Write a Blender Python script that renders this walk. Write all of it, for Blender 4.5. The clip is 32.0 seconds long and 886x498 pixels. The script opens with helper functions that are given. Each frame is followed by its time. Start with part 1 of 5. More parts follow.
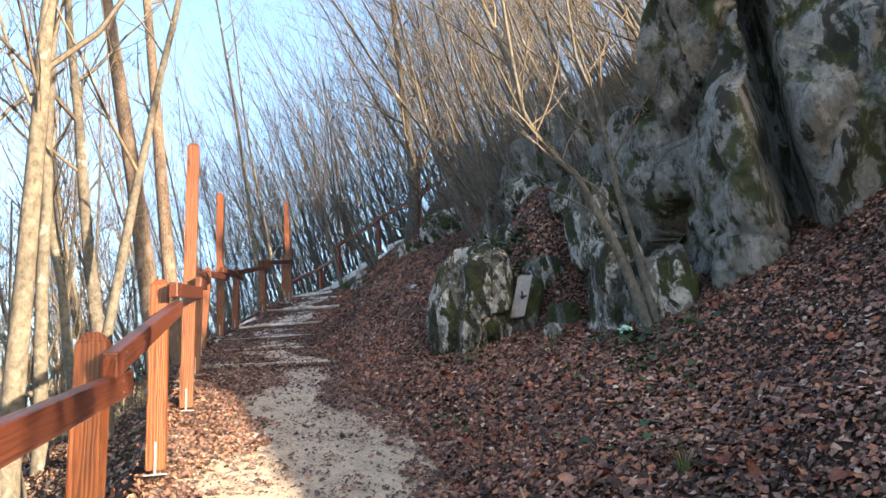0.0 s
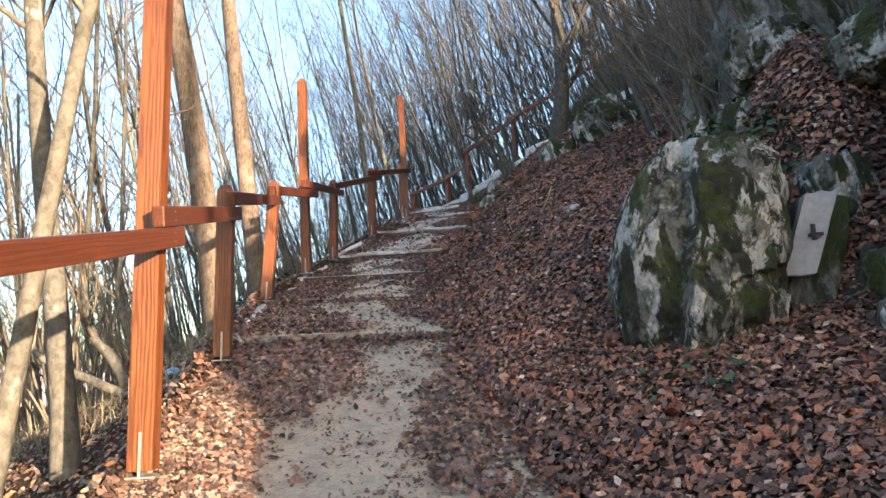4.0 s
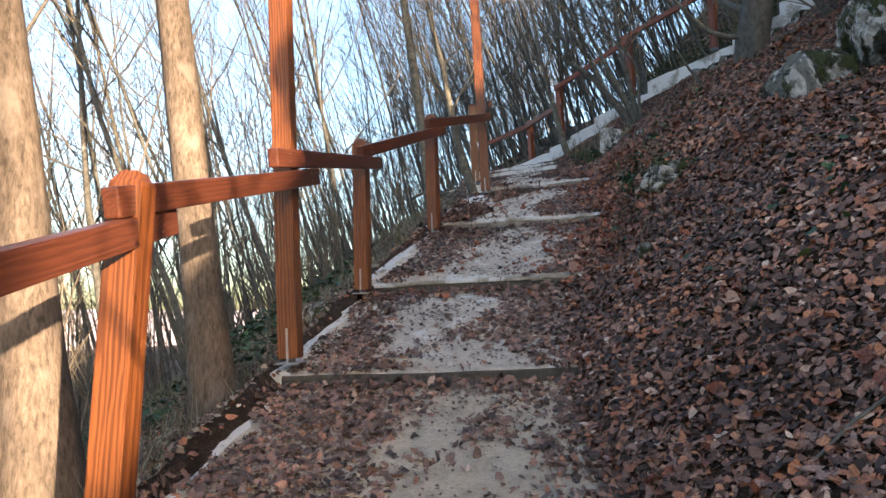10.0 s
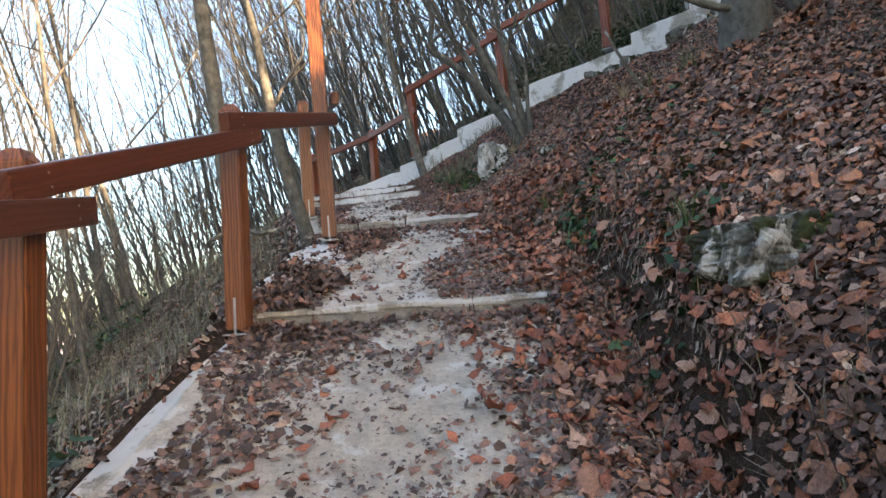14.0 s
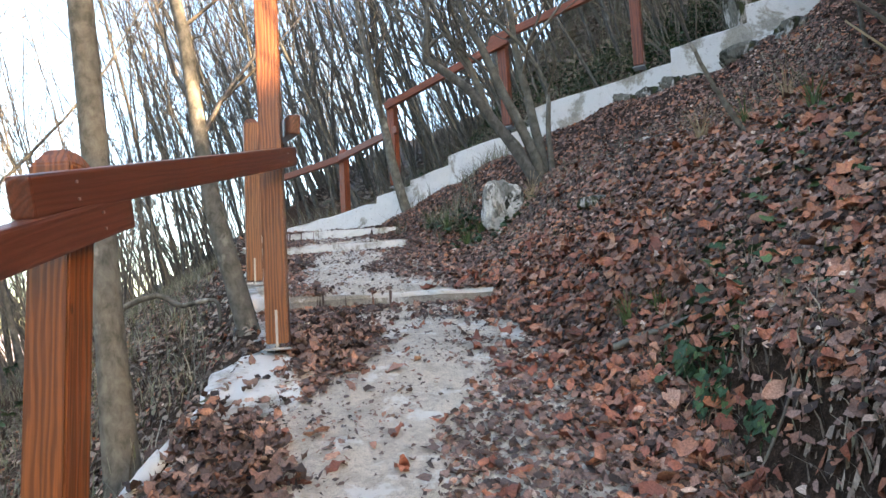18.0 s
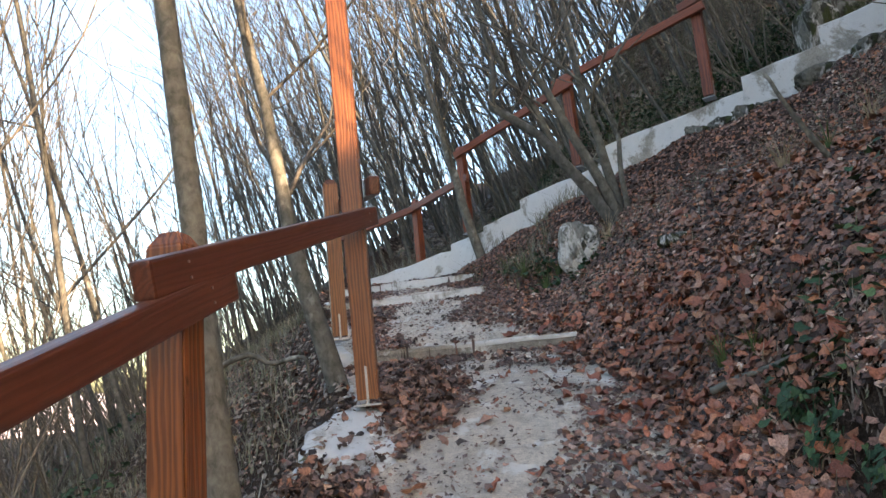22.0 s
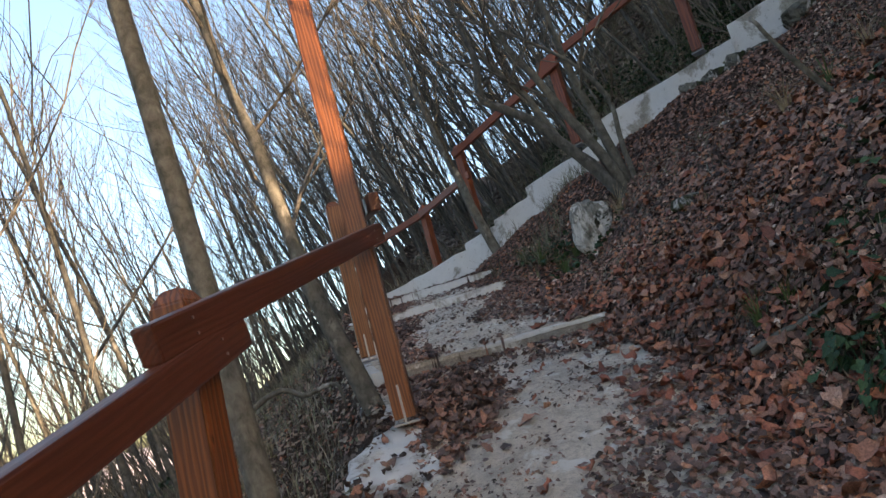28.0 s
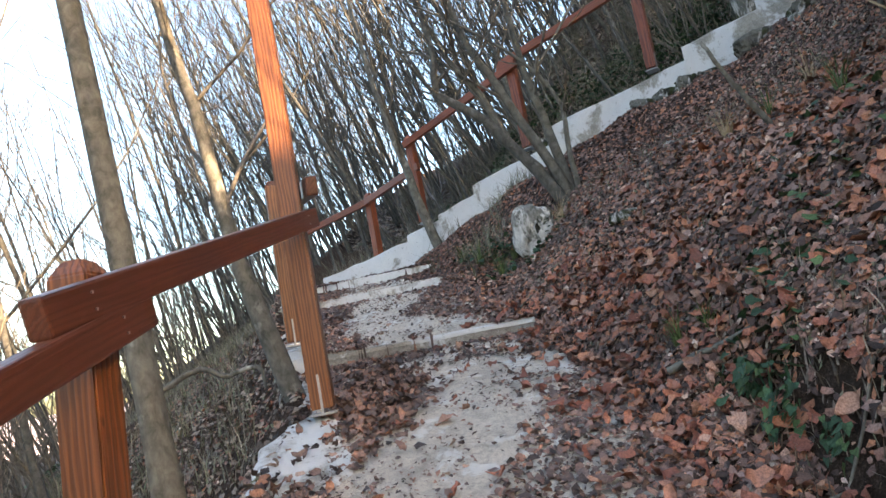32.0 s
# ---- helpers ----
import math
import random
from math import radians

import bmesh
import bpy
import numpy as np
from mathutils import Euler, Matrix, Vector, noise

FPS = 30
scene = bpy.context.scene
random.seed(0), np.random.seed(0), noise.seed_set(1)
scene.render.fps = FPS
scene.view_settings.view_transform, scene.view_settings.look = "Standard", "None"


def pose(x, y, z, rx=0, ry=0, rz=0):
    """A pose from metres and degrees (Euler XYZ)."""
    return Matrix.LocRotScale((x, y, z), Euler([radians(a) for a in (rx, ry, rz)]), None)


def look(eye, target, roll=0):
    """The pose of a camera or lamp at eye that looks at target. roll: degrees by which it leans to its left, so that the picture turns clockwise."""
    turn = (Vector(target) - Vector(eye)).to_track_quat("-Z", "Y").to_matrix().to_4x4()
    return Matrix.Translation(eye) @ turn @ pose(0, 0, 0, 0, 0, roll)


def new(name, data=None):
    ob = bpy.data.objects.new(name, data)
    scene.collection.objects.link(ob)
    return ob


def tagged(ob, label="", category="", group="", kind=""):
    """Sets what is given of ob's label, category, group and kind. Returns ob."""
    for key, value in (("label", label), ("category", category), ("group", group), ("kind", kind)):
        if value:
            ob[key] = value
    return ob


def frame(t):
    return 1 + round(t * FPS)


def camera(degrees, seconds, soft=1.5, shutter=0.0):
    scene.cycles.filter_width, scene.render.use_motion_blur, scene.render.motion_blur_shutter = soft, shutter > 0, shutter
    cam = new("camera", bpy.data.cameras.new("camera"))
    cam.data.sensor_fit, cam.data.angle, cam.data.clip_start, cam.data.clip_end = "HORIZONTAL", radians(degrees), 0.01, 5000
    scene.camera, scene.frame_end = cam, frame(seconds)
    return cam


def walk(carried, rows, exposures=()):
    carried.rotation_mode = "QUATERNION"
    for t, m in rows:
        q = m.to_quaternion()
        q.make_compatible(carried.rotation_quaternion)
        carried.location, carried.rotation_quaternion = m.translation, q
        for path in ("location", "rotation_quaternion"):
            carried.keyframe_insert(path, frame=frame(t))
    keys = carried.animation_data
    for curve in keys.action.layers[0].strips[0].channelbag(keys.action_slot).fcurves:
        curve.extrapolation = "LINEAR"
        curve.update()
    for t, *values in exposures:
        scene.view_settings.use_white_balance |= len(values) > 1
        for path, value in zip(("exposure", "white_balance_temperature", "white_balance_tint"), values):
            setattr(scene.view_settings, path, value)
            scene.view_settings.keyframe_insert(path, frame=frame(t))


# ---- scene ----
cam = camera(66.1, 32.0)
PATH = [
    (0, (0.347, 2.364, 0.426), (0.33, 4.273, 1.022), -5.3),
    (0.5, (0.226, 2.618, 0.597), (0.274, 4.52, 1.212), -6.4),
    (1, (0.243, 3.027, 0.643), (0.371, 4.938, 1.218), -7.5),
    (1.5, (0.221, 3.25, 0.734), (0.264, 5.199, 1.182), -6.1),
    (2, (0.213, 3.749, 0.868), (0.26, 5.711, 1.254), -3.9),
    (2.5, (0.259, 4.253, 1.035), (0.071, 6.203, 1.436), -4.1),
    (3, (0.156, 4.705, 1.133), (-0.143, 6.638, 1.552), -2.7),
    (3.5, (0.114, 5.144, 1.217), (-0.195, 7.09, 1.56), -4.0),
    (4, (-0.058, 5.559, 1.394), (-0.488, 7.479, 1.755), -2.8),
    (4.5, (-0.135, 5.879, 1.464), (-0.609, 7.796, 1.782), -4.1),
    (6.5, (-0.701, 7.247, 2.068), (-1.269, 9.151, 2.301), -1.2),
    (7, (-0.772, 7.55, 2.171), (-1.248, 9.487, 2.321), -2.4),
    (7.5, (-0.905, 7.968, 2.281), (-1.365, 9.908, 2.435), -2.2),
    (8, (-1.07, 8.38, 2.405), (-1.536, 10.316, 2.593), -2.0),
    (8.5, (-1.135, 8.76, 2.493), (-1.611, 10.698, 2.622), -2.7),
    (9, (-1.25, 9.099, 2.637), (-1.898, 10.984, 2.8), -1.6),
    (9.5, (-1.431, 9.462, 2.776), (-2.116, 11.333, 2.947), -1.3),
    (10, (-1.554, 9.878, 2.859), (-2.153, 11.775, 3.064), -2.3),
    (10.5, (-1.677, 10.199, 2.952), (-2.328, 12.067, 3.248), -2.0),
    (11, (-1.823, 10.526, 3.11), (-2.387, 12.421, 3.407), -2.7),
    (11.5, (-1.939, 10.911, 3.233), (-2.363, 12.843, 3.529), -3.2),
    (12, (-2.074, 11.259, 3.308), (-2.508, 13.189, 3.599), -2.4),
    (12.5, (-2.175, 11.566, 3.422), (-2.521, 13.52, 3.672), -2.0),
    (13, (-2.271, 12.004, 3.562), (-2.615, 13.962, 3.781), -3.4),
    (13.5, (-2.362, 12.387, 3.669), (-2.616, 14.353, 3.931), -3.1),
    (14, (-2.432, 12.808, 3.7), (-2.519, 14.795, 3.911), -4.5),
    (14.5, (-2.44, 13.172, 3.84), (-2.684, 15.15, 4.003), -3.5),
    (15, (-2.49, 13.477, 3.95), (-2.501, 15.466, 4.16), -4.5),
    (15.5, (-2.503, 13.777, 4.111), (-2.481, 15.767, 4.303), -4.9),
    (17.5, (-2.688, 14.58, 4.394), (-2.52, 16.562, 4.607), -3.5),
    (18, (-2.718, 14.569, 4.426), (-2.699, 16.556, 4.658), -3.0),
    (18.5, (-2.735, 14.565, 4.418), (-2.782, 16.549, 4.665), -3.1),
    (19, (-2.742, 14.57, 4.41), (-2.838, 16.555, 4.64), -3.4),
    (19.5, (-2.734, 14.559, 4.419), (-2.851, 16.541, 4.663), -3.5),
    (20, (-2.737, 14.552, 4.43), (-2.858, 16.532, 4.687), -3.5),
    (20.5, (-2.743, 14.545, 4.43), (-2.88, 16.52, 4.716), -3.5),
    (21, (-2.716, 14.552, 4.424), (-2.867, 16.525, 4.714), -4.6),
    (21.5, (-2.726, 14.543, 4.437), (-2.87, 16.514, 4.748), -5.5),
    (22, (-2.759, 14.525, 4.466), (-2.94, 16.483, 4.836), -5.4),
    (22.5, (-2.744, 14.521, 4.482), (-2.933, 16.462, 4.924), -6.1),
    (23, (-2.726, 14.528, 4.468), (-2.88, 16.47, 4.92), -6.6),
    (23.5, (-2.728, 14.522, 4.471), (-2.87, 16.465, 4.923), -6.4),
    (24, (-2.738, 14.508, 4.483), (-2.887, 16.448, 4.946), -7.1),
    (24.5, (-2.739, 14.514, 4.485), (-2.906, 16.448, 4.968), -6.9),
    (25, (-2.74, 14.513, 4.473), (-2.917, 16.445, 4.96), -6.0),
    (25.5, (-2.727, 14.521, 4.471), (-2.911, 16.452, 4.959), -7.0),
    (27.5, (-2.739, 14.516, 4.471), (-2.976, 16.454, 4.906), -7.7),
    (28, (-2.734, 14.591, 4.5), (-2.962, 16.541, 4.878), -15.0),
    (28.5, (-2.684, 14.644, 4.557), (-2.858, 16.613, 4.859), -15.7),
    (29, (-2.673, 14.667, 4.562), (-2.712, 16.642, 4.875), -14.3),
    (29.5, (-2.669, 14.674, 4.552), (-2.654, 16.652, 4.852), -13.1),
    (30, (-2.661, 14.671, 4.552), (-2.66, 16.646, 4.865), -13.1),
    (30.5, (-2.675, 14.666, 4.561), (-2.679, 16.641, 4.873), -13.3),
    (31, (-2.684, 14.671, 4.556), (-2.702, 16.645, 4.878), -12.9),
    (31.5, (-2.664, 14.655, 4.552), (-2.69, 16.628, 4.879), -12.5),
    (32, (-2.679, 14.632, 4.514), (-2.759, 16.605, 4.832), -10.4),
]
EXPOSURES = [(0, 2.85, 6170, 14), (3, 2.98, 6190, 14), (4, 2.9, 6220, 13), (7, 2.8, 6190, 13), (8, 3.12, 6210, 14), (9, 3.1, 6260, 15), (10, 2.88, 6330, 15), (11, 2.65, 6560, 15), (13, 3.35, 6760, 16), (15, 3.45, 6760, 16), (18, 3.85, 6760, 16), (20.3, 3.62, 6760, 16), (21, 3.6, 6760, 16), (22, 3.3, 6760, 16), (23.5, 3.1, 6810, 16), (27, 2.95, 6760, 16), (28.1, 2.6, 6660, 16), (29, 3.38, 6760, 16), (30, 3.55, 6760, 16), (32, 3.6, 6760, 16)]
walk(cam, [(t, look(eye, target, roll)) for t, eye, target, roll in PATH], EXPOSURES)

# ---- light ----
SUN_AZ, SUN_EL = 128.0, 6.5
world = bpy.data.worlds.new("sky")
scene.world = world
world.use_nodes = True
wn = world.node_tree
sky = wn.nodes.new("ShaderNodeTexSky")
sky.sky_type, sky.sun_disc = "NISHITA", False
sky.sun_elevation, sky.sun_rotation = radians(SUN_EL), radians(SUN_AZ)
sky.air_density, sky.dust_density, sky.ozone_density = 1.0, 3.2, 1.6
wn.links.new(sky.outputs[0], wn.nodes["Background"].inputs[0])
wn.nodes["Background"].inputs[1].default_value = 0.15
lamp = bpy.data.lights.new("sun", "SUN")
lamp.energy, lamp.angle, lamp.color = 4.1, radians(0.6), (1.0, 0.715, 0.425)
sun_from = Vector((math.sin(radians(SUN_AZ)) * math.cos(radians(SUN_EL)), math.cos(radians(SUN_AZ)) * math.cos(radians(SUN_EL)), math.sin(radians(SUN_EL))))
sun = new("sun", lamp)
sun.matrix_world = look(sun_from * 60, (0, 0, 0))


# ---- materials ----
def material(name, rough=0.8, spec=0.3):
    m = bpy.data.materials.new(name)
    m.use_nodes = True
    b = m.node_tree.nodes["Principled BSDF"]
    b.inputs["Roughness"].default_value = rough
    b.inputs["Specular IOR Level"].default_value = spec
    return m, m.node_tree, b


def node(tree, kind, **values):
    n = tree.nodes.new("ShaderNode" + kind)
    for key, value in values.items():
        n.inputs[key].default_value = value
    return n


def coords(tree, space="Object", scale=(1, 1, 1)):
    c, mp = tree.nodes.new("ShaderNodeTexCoord"), tree.nodes.new("ShaderNodeMapping")
    mp.inputs["Scale"].default_value = scale
    tree.links.new(c.outputs[space], mp.inputs[0])
    return mp.outputs[0]


def ramp(tree, source, stops):
    r = tree.nodes.new("ShaderNodeValToRGB")
    while len(r.color_ramp.elements) < len(stops):
        r.color_ramp.elements.new(0.5)
    for e, (p, c) in zip(r.color_ramp.elements, stops):
        e.position, e.color = p, (*c, 1) if len(c) == 3 else c
    tree.links.new(source, r.inputs[0])
    return r.outputs[0]


def mixed(tree, factor, a, b, kind="MIX"):
    m = tree.nodes.new("ShaderNodeMix")
    m.data_type, m.blend_type = "RGBA", kind
    for value, socket in ((factor, m.inputs[0]), (a, m.inputs[6]), (b, m.inputs[7])):
        if isinstance(value, bpy.types.NodeSocket):
            tree.links.new(value, socket)
        else:
            socket.default_value = value if isinstance(value, float) else (*value, 1)
    return m.outputs[2]


def noisy(tree, vector, scale, detail=6.0, rough=0.6, distort=0.0):
    n = node(tree, "TexNoise", Scale=scale, Detail=detail, Roughness=rough, Distortion=distort)
    tree.links.new(vector, n.inputs[0])
    return n.outputs[0]


def bumped(tree, b, source, strength, distance):
    n = node(tree, "Bump", Strength=strength, Distance=distance)
    tree.links.new(source, n.inputs["Height"])
    tree.links.new(n.outputs[0], b.inputs["Normal"])


def grey(v):
    return (v, v, v)


def make_wood(name, dark, light, figure=0.5):
    m, t, b = material(name, 0.42, 0.4)
    info = t.nodes.new("ShaderNodeObjectInfo")
    c, mp, shift = t.nodes.new("ShaderNodeTexCoord"), t.nodes.new("ShaderNodeMapping"), t.nodes.new("ShaderNodeCombineXYZ")
    far = t.nodes.new("ShaderNodeMath")
    far.operation = "MULTIPLY_ADD"
    far.inputs[1].default_value, far.inputs[2].default_value = 0.16, 0.03
    t.links.new(info.outputs["Random"], far.inputs[0])
    for k in range(3):
        t.links.new(far.outputs[0], shift.inputs[k])
    t.links.new(c.outputs["Object"], mp.inputs["Vector"])
    t.links.new(shift.outputs[0], mp.inputs["Location"])
    mp.inputs["Scale"].default_value = (1, 1, 0.09)
    wave = node(t, "TexWave", **{"Scale": 21.0, "Distortion": 11.0, "Detail": 3.0, "Detail Scale": 0.8, "Detail Roughness": 0.65})
    wave.wave_type, wave.rings_direction = "RINGS", "Z"
    t.links.new(mp.outputs[0], wave.inputs[0])
    rings = ramp(t, wave.outputs[1], [(0.0, tuple(c * 0.62 for c in dark)), (0.22, dark), (0.5, tuple(0.4 * p + 0.6 * q for p, q in zip(dark, light))), (1.0, light)])
    fibre = noisy(t, coords(t, "Object", (170, 170, 3)), 1.2, 5, 0.6)
    big = noisy(t, coords(t, "Object", (6, 6, 2)), 1.0, 3)
    col = mixed(t, 1.0 - figure, rings, ramp(t, big, [(0.3, tuple(0.6 * p + 0.4 * q for p, q in zip(dark, light))), (0.7, tuple(0.25 * p + 0.75 * q for p, q in zip(dark, light)))]))
    col = mixed(t, 0.6, col, ramp(t, fibre, [(0.3, grey(0.65)), (0.7, grey(1.2))]), "MULTIPLY")
    knots = ramp(t, noisy(t, coords(t, "Object", (13, 13, 7)), 1.0, 2, 0.4), [(0.735, grey(0)), (0.76, grey(0.9))])
    col = mixed(t, knots, col, tuple(c * 0.45 for c in dark))
    tone = ramp(t, info.outputs["Random"], [(0.0, (0.8, 0.78, 0.76)), (1.0, (1.12, 1.1, 1.08))])
    t.links.new(mixed(t, 1.0, col, tone, "MULTIPLY"), b.inputs["Base Color"])
    bumped(t, b, mixed(t, 0.5, wave.outputs[0], fibre), 0.45, 0.003)
    return m


def make_bark(name, dark, light, patch, cover=0.58, stretch=3.0):
    m, t, b = material(name, 0.9, 0.15)
    v = coords(t, "Object", (stretch, stretch, 1))
    fine = noisy(t, v, 14, 8, 0.7, 0.4)
    big = noisy(t, coords(t, "Object", (1, 1, 0.6)), 5.5, 5, 0.6)
    info = t.nodes.new("ShaderNodeObjectInfo")
    tone = ramp(t, info.outputs["Random"], [(0.0, grey(0.72)), (1.0, (1.2, 1.15, 1.05))])
    col = ramp(t, fine, [(0.34, dark), (0.66, light)])
    col = mixed(t, ramp(t, big, [(cover, grey(0)), (cover + 0.12, grey(0.75))]), col, patch)
    t.links.new(mixed(t, 1.0, col, tone, "MULTIPLY"), b.inputs["Base Color"])
    bumped(t, b, fine, 0.6, 0.012)
    return m


def make_rock(name, pale, mid, moss_amount, dirt_from=0.50, size=1.0, relief=0.05):
    m, t, b = material(name, 0.92, 0.2)
    v = coords(t, "Object", (1.0, 1.0, 0.62))
    big, fine, speck = noisy(t, v, 3.4 / size, 9, 0.66, 0.7), noisy(t, v, 24, 8, 0.72), noisy(t, v, 95, 5, 0.7)
    body = ramp(t, fine, [(0.28, tuple(c * 0.45 for c in mid)), (0.5, mid), (0.72, tuple(c * 1.35 for c in mid))])
    lichen = ramp(t, big, [(0.475, grey(0)), (0.515, grey(1))])
    col = mixed(t, lichen, body, mixed(t, ramp(t, fine, [(0.35, grey(0)), (0.65, grey(1))]), tuple(c * 0.6 for c in pale), pale))
    spots = ramp(t, noisy(t, v, 13, 6, 0.7, 0.3), [(0.58, grey(0)), (0.63, grey(0.8))])
    col = mixed(t, spots, col, tuple(c * 0.4 for c in mid))
    dirt = ramp(t, noisy(t, coords(t, "Object", (1.5, 1.5, 0.7)), 3.3 / size, 10, 0.68, 0.6), [(dirt_from, grey(0)), (dirt_from + 0.05, grey(1))])
    col = mixed(t, dirt, col, mixed(t, fine, (0.014, 0.015, 0.010), (0.06, 0.06, 0.045)))
    green = ramp(t, noisy(t, v, 4.1 / size, 8, 0.68, 0.4), [(0.66 - moss_amount, grey(0)), (0.72 - moss_amount, grey(0.9))])
    col = mixed(t, green, col, mixed(t, speck, (0.016, 0.024, 0.008), (0.075, 0.088, 0.03)))
    t.links.new(col, b.inputs["Base Color"])
    bumped(t, b, mixed(t, 0.3, noisy(t, v, 10, 10, 0.7), speck), 1.0, relief)
    return m


def make_concrete(name, base, white_from, patch=1.9, white=(0.84, 0.85, 0.85)):
    m, t, b = material(name, 0.9, 0.2)
    v = coords(t)
    fine, big, mid, grit = noisy(t, v, 48, 7, 0.78), noisy(t, v, patch, 8, 0.7, 0.4), noisy(t, v, 8, 8, 0.7, 0.3), noisy(t, v, 260, 4, 0.7)
    col = ramp(t, fine, [(0.3, tuple(c * 0.5 for c in base)), (0.48, base), (0.75, tuple(min(c * 1.2, 0.8) for c in base))])
    col = mixed(t, 0.8, col, ramp(t, grit, [(0.36, grey(0.55)), (0.5, grey(1.0)), (0.68, grey(1.2))]), "MULTIPLY")
    col = mixed(t, ramp(t, mid, [(0.36, grey(0.5)), (0.54, grey(0))]), col, tuple(c * 0.42 for c in base))
    paint = ramp(t, big, [(white_from, grey(0)), (white_from + 0.05, grey(0.9))])
    col = mixed(t, paint, col, mixed(t, mid, tuple(c * 0.77 for c in white), white))
    scuff = ramp(t, noisy(t, v, 21, 7, 0.72), [(0.6, grey(0)), (0.66, grey(0.7))])
    col = mixed(t, scuff, col, tuple(c * 0.55 for c in base))
    t.links.new(col, b.inputs["Base Color"])
    bumped(t, b, mixed(t, 0.45, mixed(t, 0.5, fine, mid), grit), 1.0, 0.03)
    return m


def make_soil(name):
    m, t, b = material(name, 0.95, 0.1)
    v = coords(t)
    grain, mid, big = noisy(t, v, 120, 8, 0.75), noisy(t, v, 17, 8, 0.72), noisy(t, v, 0.9, 6)
    col = ramp(t, grain, [(0.34, (0.018, 0.012, 0.009)), (0.5, (0.062, 0.041, 0.03)), (0.66, (0.14, 0.095, 0.07))])
    col = mixed(t, ramp(t, mid, [(0.45, grey(0)), (0.62, grey(0.8))]), col, (0.022, 0.015, 0.011))
    col = mixed(t, ramp(t, big, [(0.5, grey(0)), (0.68, grey(0.5))]), col, (0.075, 0.062, 0.045))
    t.links.new(col, b.inputs["Base Color"])
    bumped(t, b, mixed(t, 0.5, grain, mid), 1.0, 0.04)
    return m


def make_leaf(name, stops):
    m, t, b = material(name, 0.65, 0.3)
    geo = t.nodes.new("ShaderNodeNewGeometry")
    col = ramp(t, geo.outputs["Random Per Island"], stops)
    fine = noisy(t, coords(t), 140, 6, 0.7)
    col = mixed(t, 0.75, col, ramp(t, fine, [(0.34, grey(0.3)), (0.64, grey(1.4))]), "MULTIPLY")
    bumped(t, b, fine, 0.5, 0.006)
    broad = ramp(t, noisy(t, coords(t), 1.1, 5, 0.65), [(0.36, grey(0.6)), (0.62, grey(1.2))])
    t.links.new(mixed(t, 1.0, col, broad, "MULTIPLY"), b.inputs["Base Color"])
    return m


def plain(name, colour, rough=0.6, metal=0.0):
    m, t, b = material(name, rough)
    v = coords(t)
    n = noisy(t, v, 30, 5)
    t.links.new(ramp(t, n, [(0.3, tuple(c * 0.75 for c in colour)), (0.7, colour)]), b.inputs["Base Color"])
    b.inputs["Metallic"].default_value = metal
    return m


WOOD = make_wood("stained_wood", (0.058, 0.017, 0.006), (0.185, 0.064, 0.019))
RED_WOOD = make_wood("red_stained_wood", (0.09, 0.022, 0.010), (0.26, 0.070, 0.028))
RAIL_WOOD = make_wood("dark_stained_wood", (0.044, 0.014, 0.008), (0.098, 0.031, 0.017), 0.3)
BARK = make_bark("grey_bark", (0.056, 0.056, 0.051), (0.15, 0.149, 0.138), (0.40, 0.40, 0.39), 0.61, 1.4)
PINE = make_bark("pine_bark", (0.055, 0.045, 0.038), (0.19, 0.16, 0.14), (0.23, 0.205, 0.19), 0.55, 4.0)
TWIG = make_bark("twig_bark", (0.075, 0.069, 0.061), (0.18, 0.167, 0.146), (0.22, 0.21, 0.18), 0.6)
ROCK = make_rock("limestone", (0.54, 0.53, 0.50), (0.15, 0.15, 0.132), 0.14, 0.475, 0.8, 0.045)
CLIFF = make_rock("cliff_limestone", (0.30, 0.296, 0.278), (0.16, 0.158, 0.144), 0.13, 0.52, 1.5, 0.04)
DARK_ROCK = make_rock("mossy_limestone", (0.20, 0.20, 0.18), (0.09, 0.09, 0.08), 0.2)
PALE_ROCK = make_rock("pale_limestone", (0.66, 0.65, 0.62), (0.24, 0.235, 0.21), 0.04, 0.57)
CONCRETE = make_concrete("path_concrete", (0.64, 0.575, 0.495), 0.55, 4.2, (0.84, 0.82, 0.78))
SANDY = make_concrete("sandy_concrete", (0.56, 0.495, 0.405), 0.64, 4.2, (0.78, 0.74, 0.67))
PAINTED = make_concrete("whitewashed_concrete", (0.42, 0.40, 0.355), 0.42)
CHIPPED = make_concrete("chipped_whitewash", (0.45, 0.415, 0.36), 0.47)
SPILL = make_concrete("thick_whitewash", (0.56, 0.55, 0.52), 0.42)
# riser colours: stains and the shade on the step fronts, both painted in
SHADED_RISER = make_concrete("stained_and_shaded_concrete", (0.10, 0.096, 0.088), 0.68)
PALE_RISER = make_concrete("pale_riser_concrete", (0.32, 0.30, 0.27), 0.6)
SOIL = make_soil("leaf_soil")
LEAF = make_leaf("dead_leaf", [(0.0, (0.022, 0.014, 0.011)), (0.22, (0.068, 0.039, 0.030)), (0.45, (0.155, 0.085, 0.064)), (0.62, (0.28, 0.175, 0.14)), (0.8, (0.265, 0.108, 0.065)), (0.94, (0.40, 0.17, 0.085)), (1.0, (0.55, 0.42, 0.34))])
CURLED = make_leaf("curled_leaf", [(0.0, (0.10, 0.06, 0.045)), (0.25, (0.20, 0.105, 0.075)), (0.5, (0.27, 0.15, 0.11)), (0.7, (0.33, 0.132, 0.078)), (0.88, (0.38, 0.165, 0.09)), (1.0, (0.42, 0.29, 0.22))])
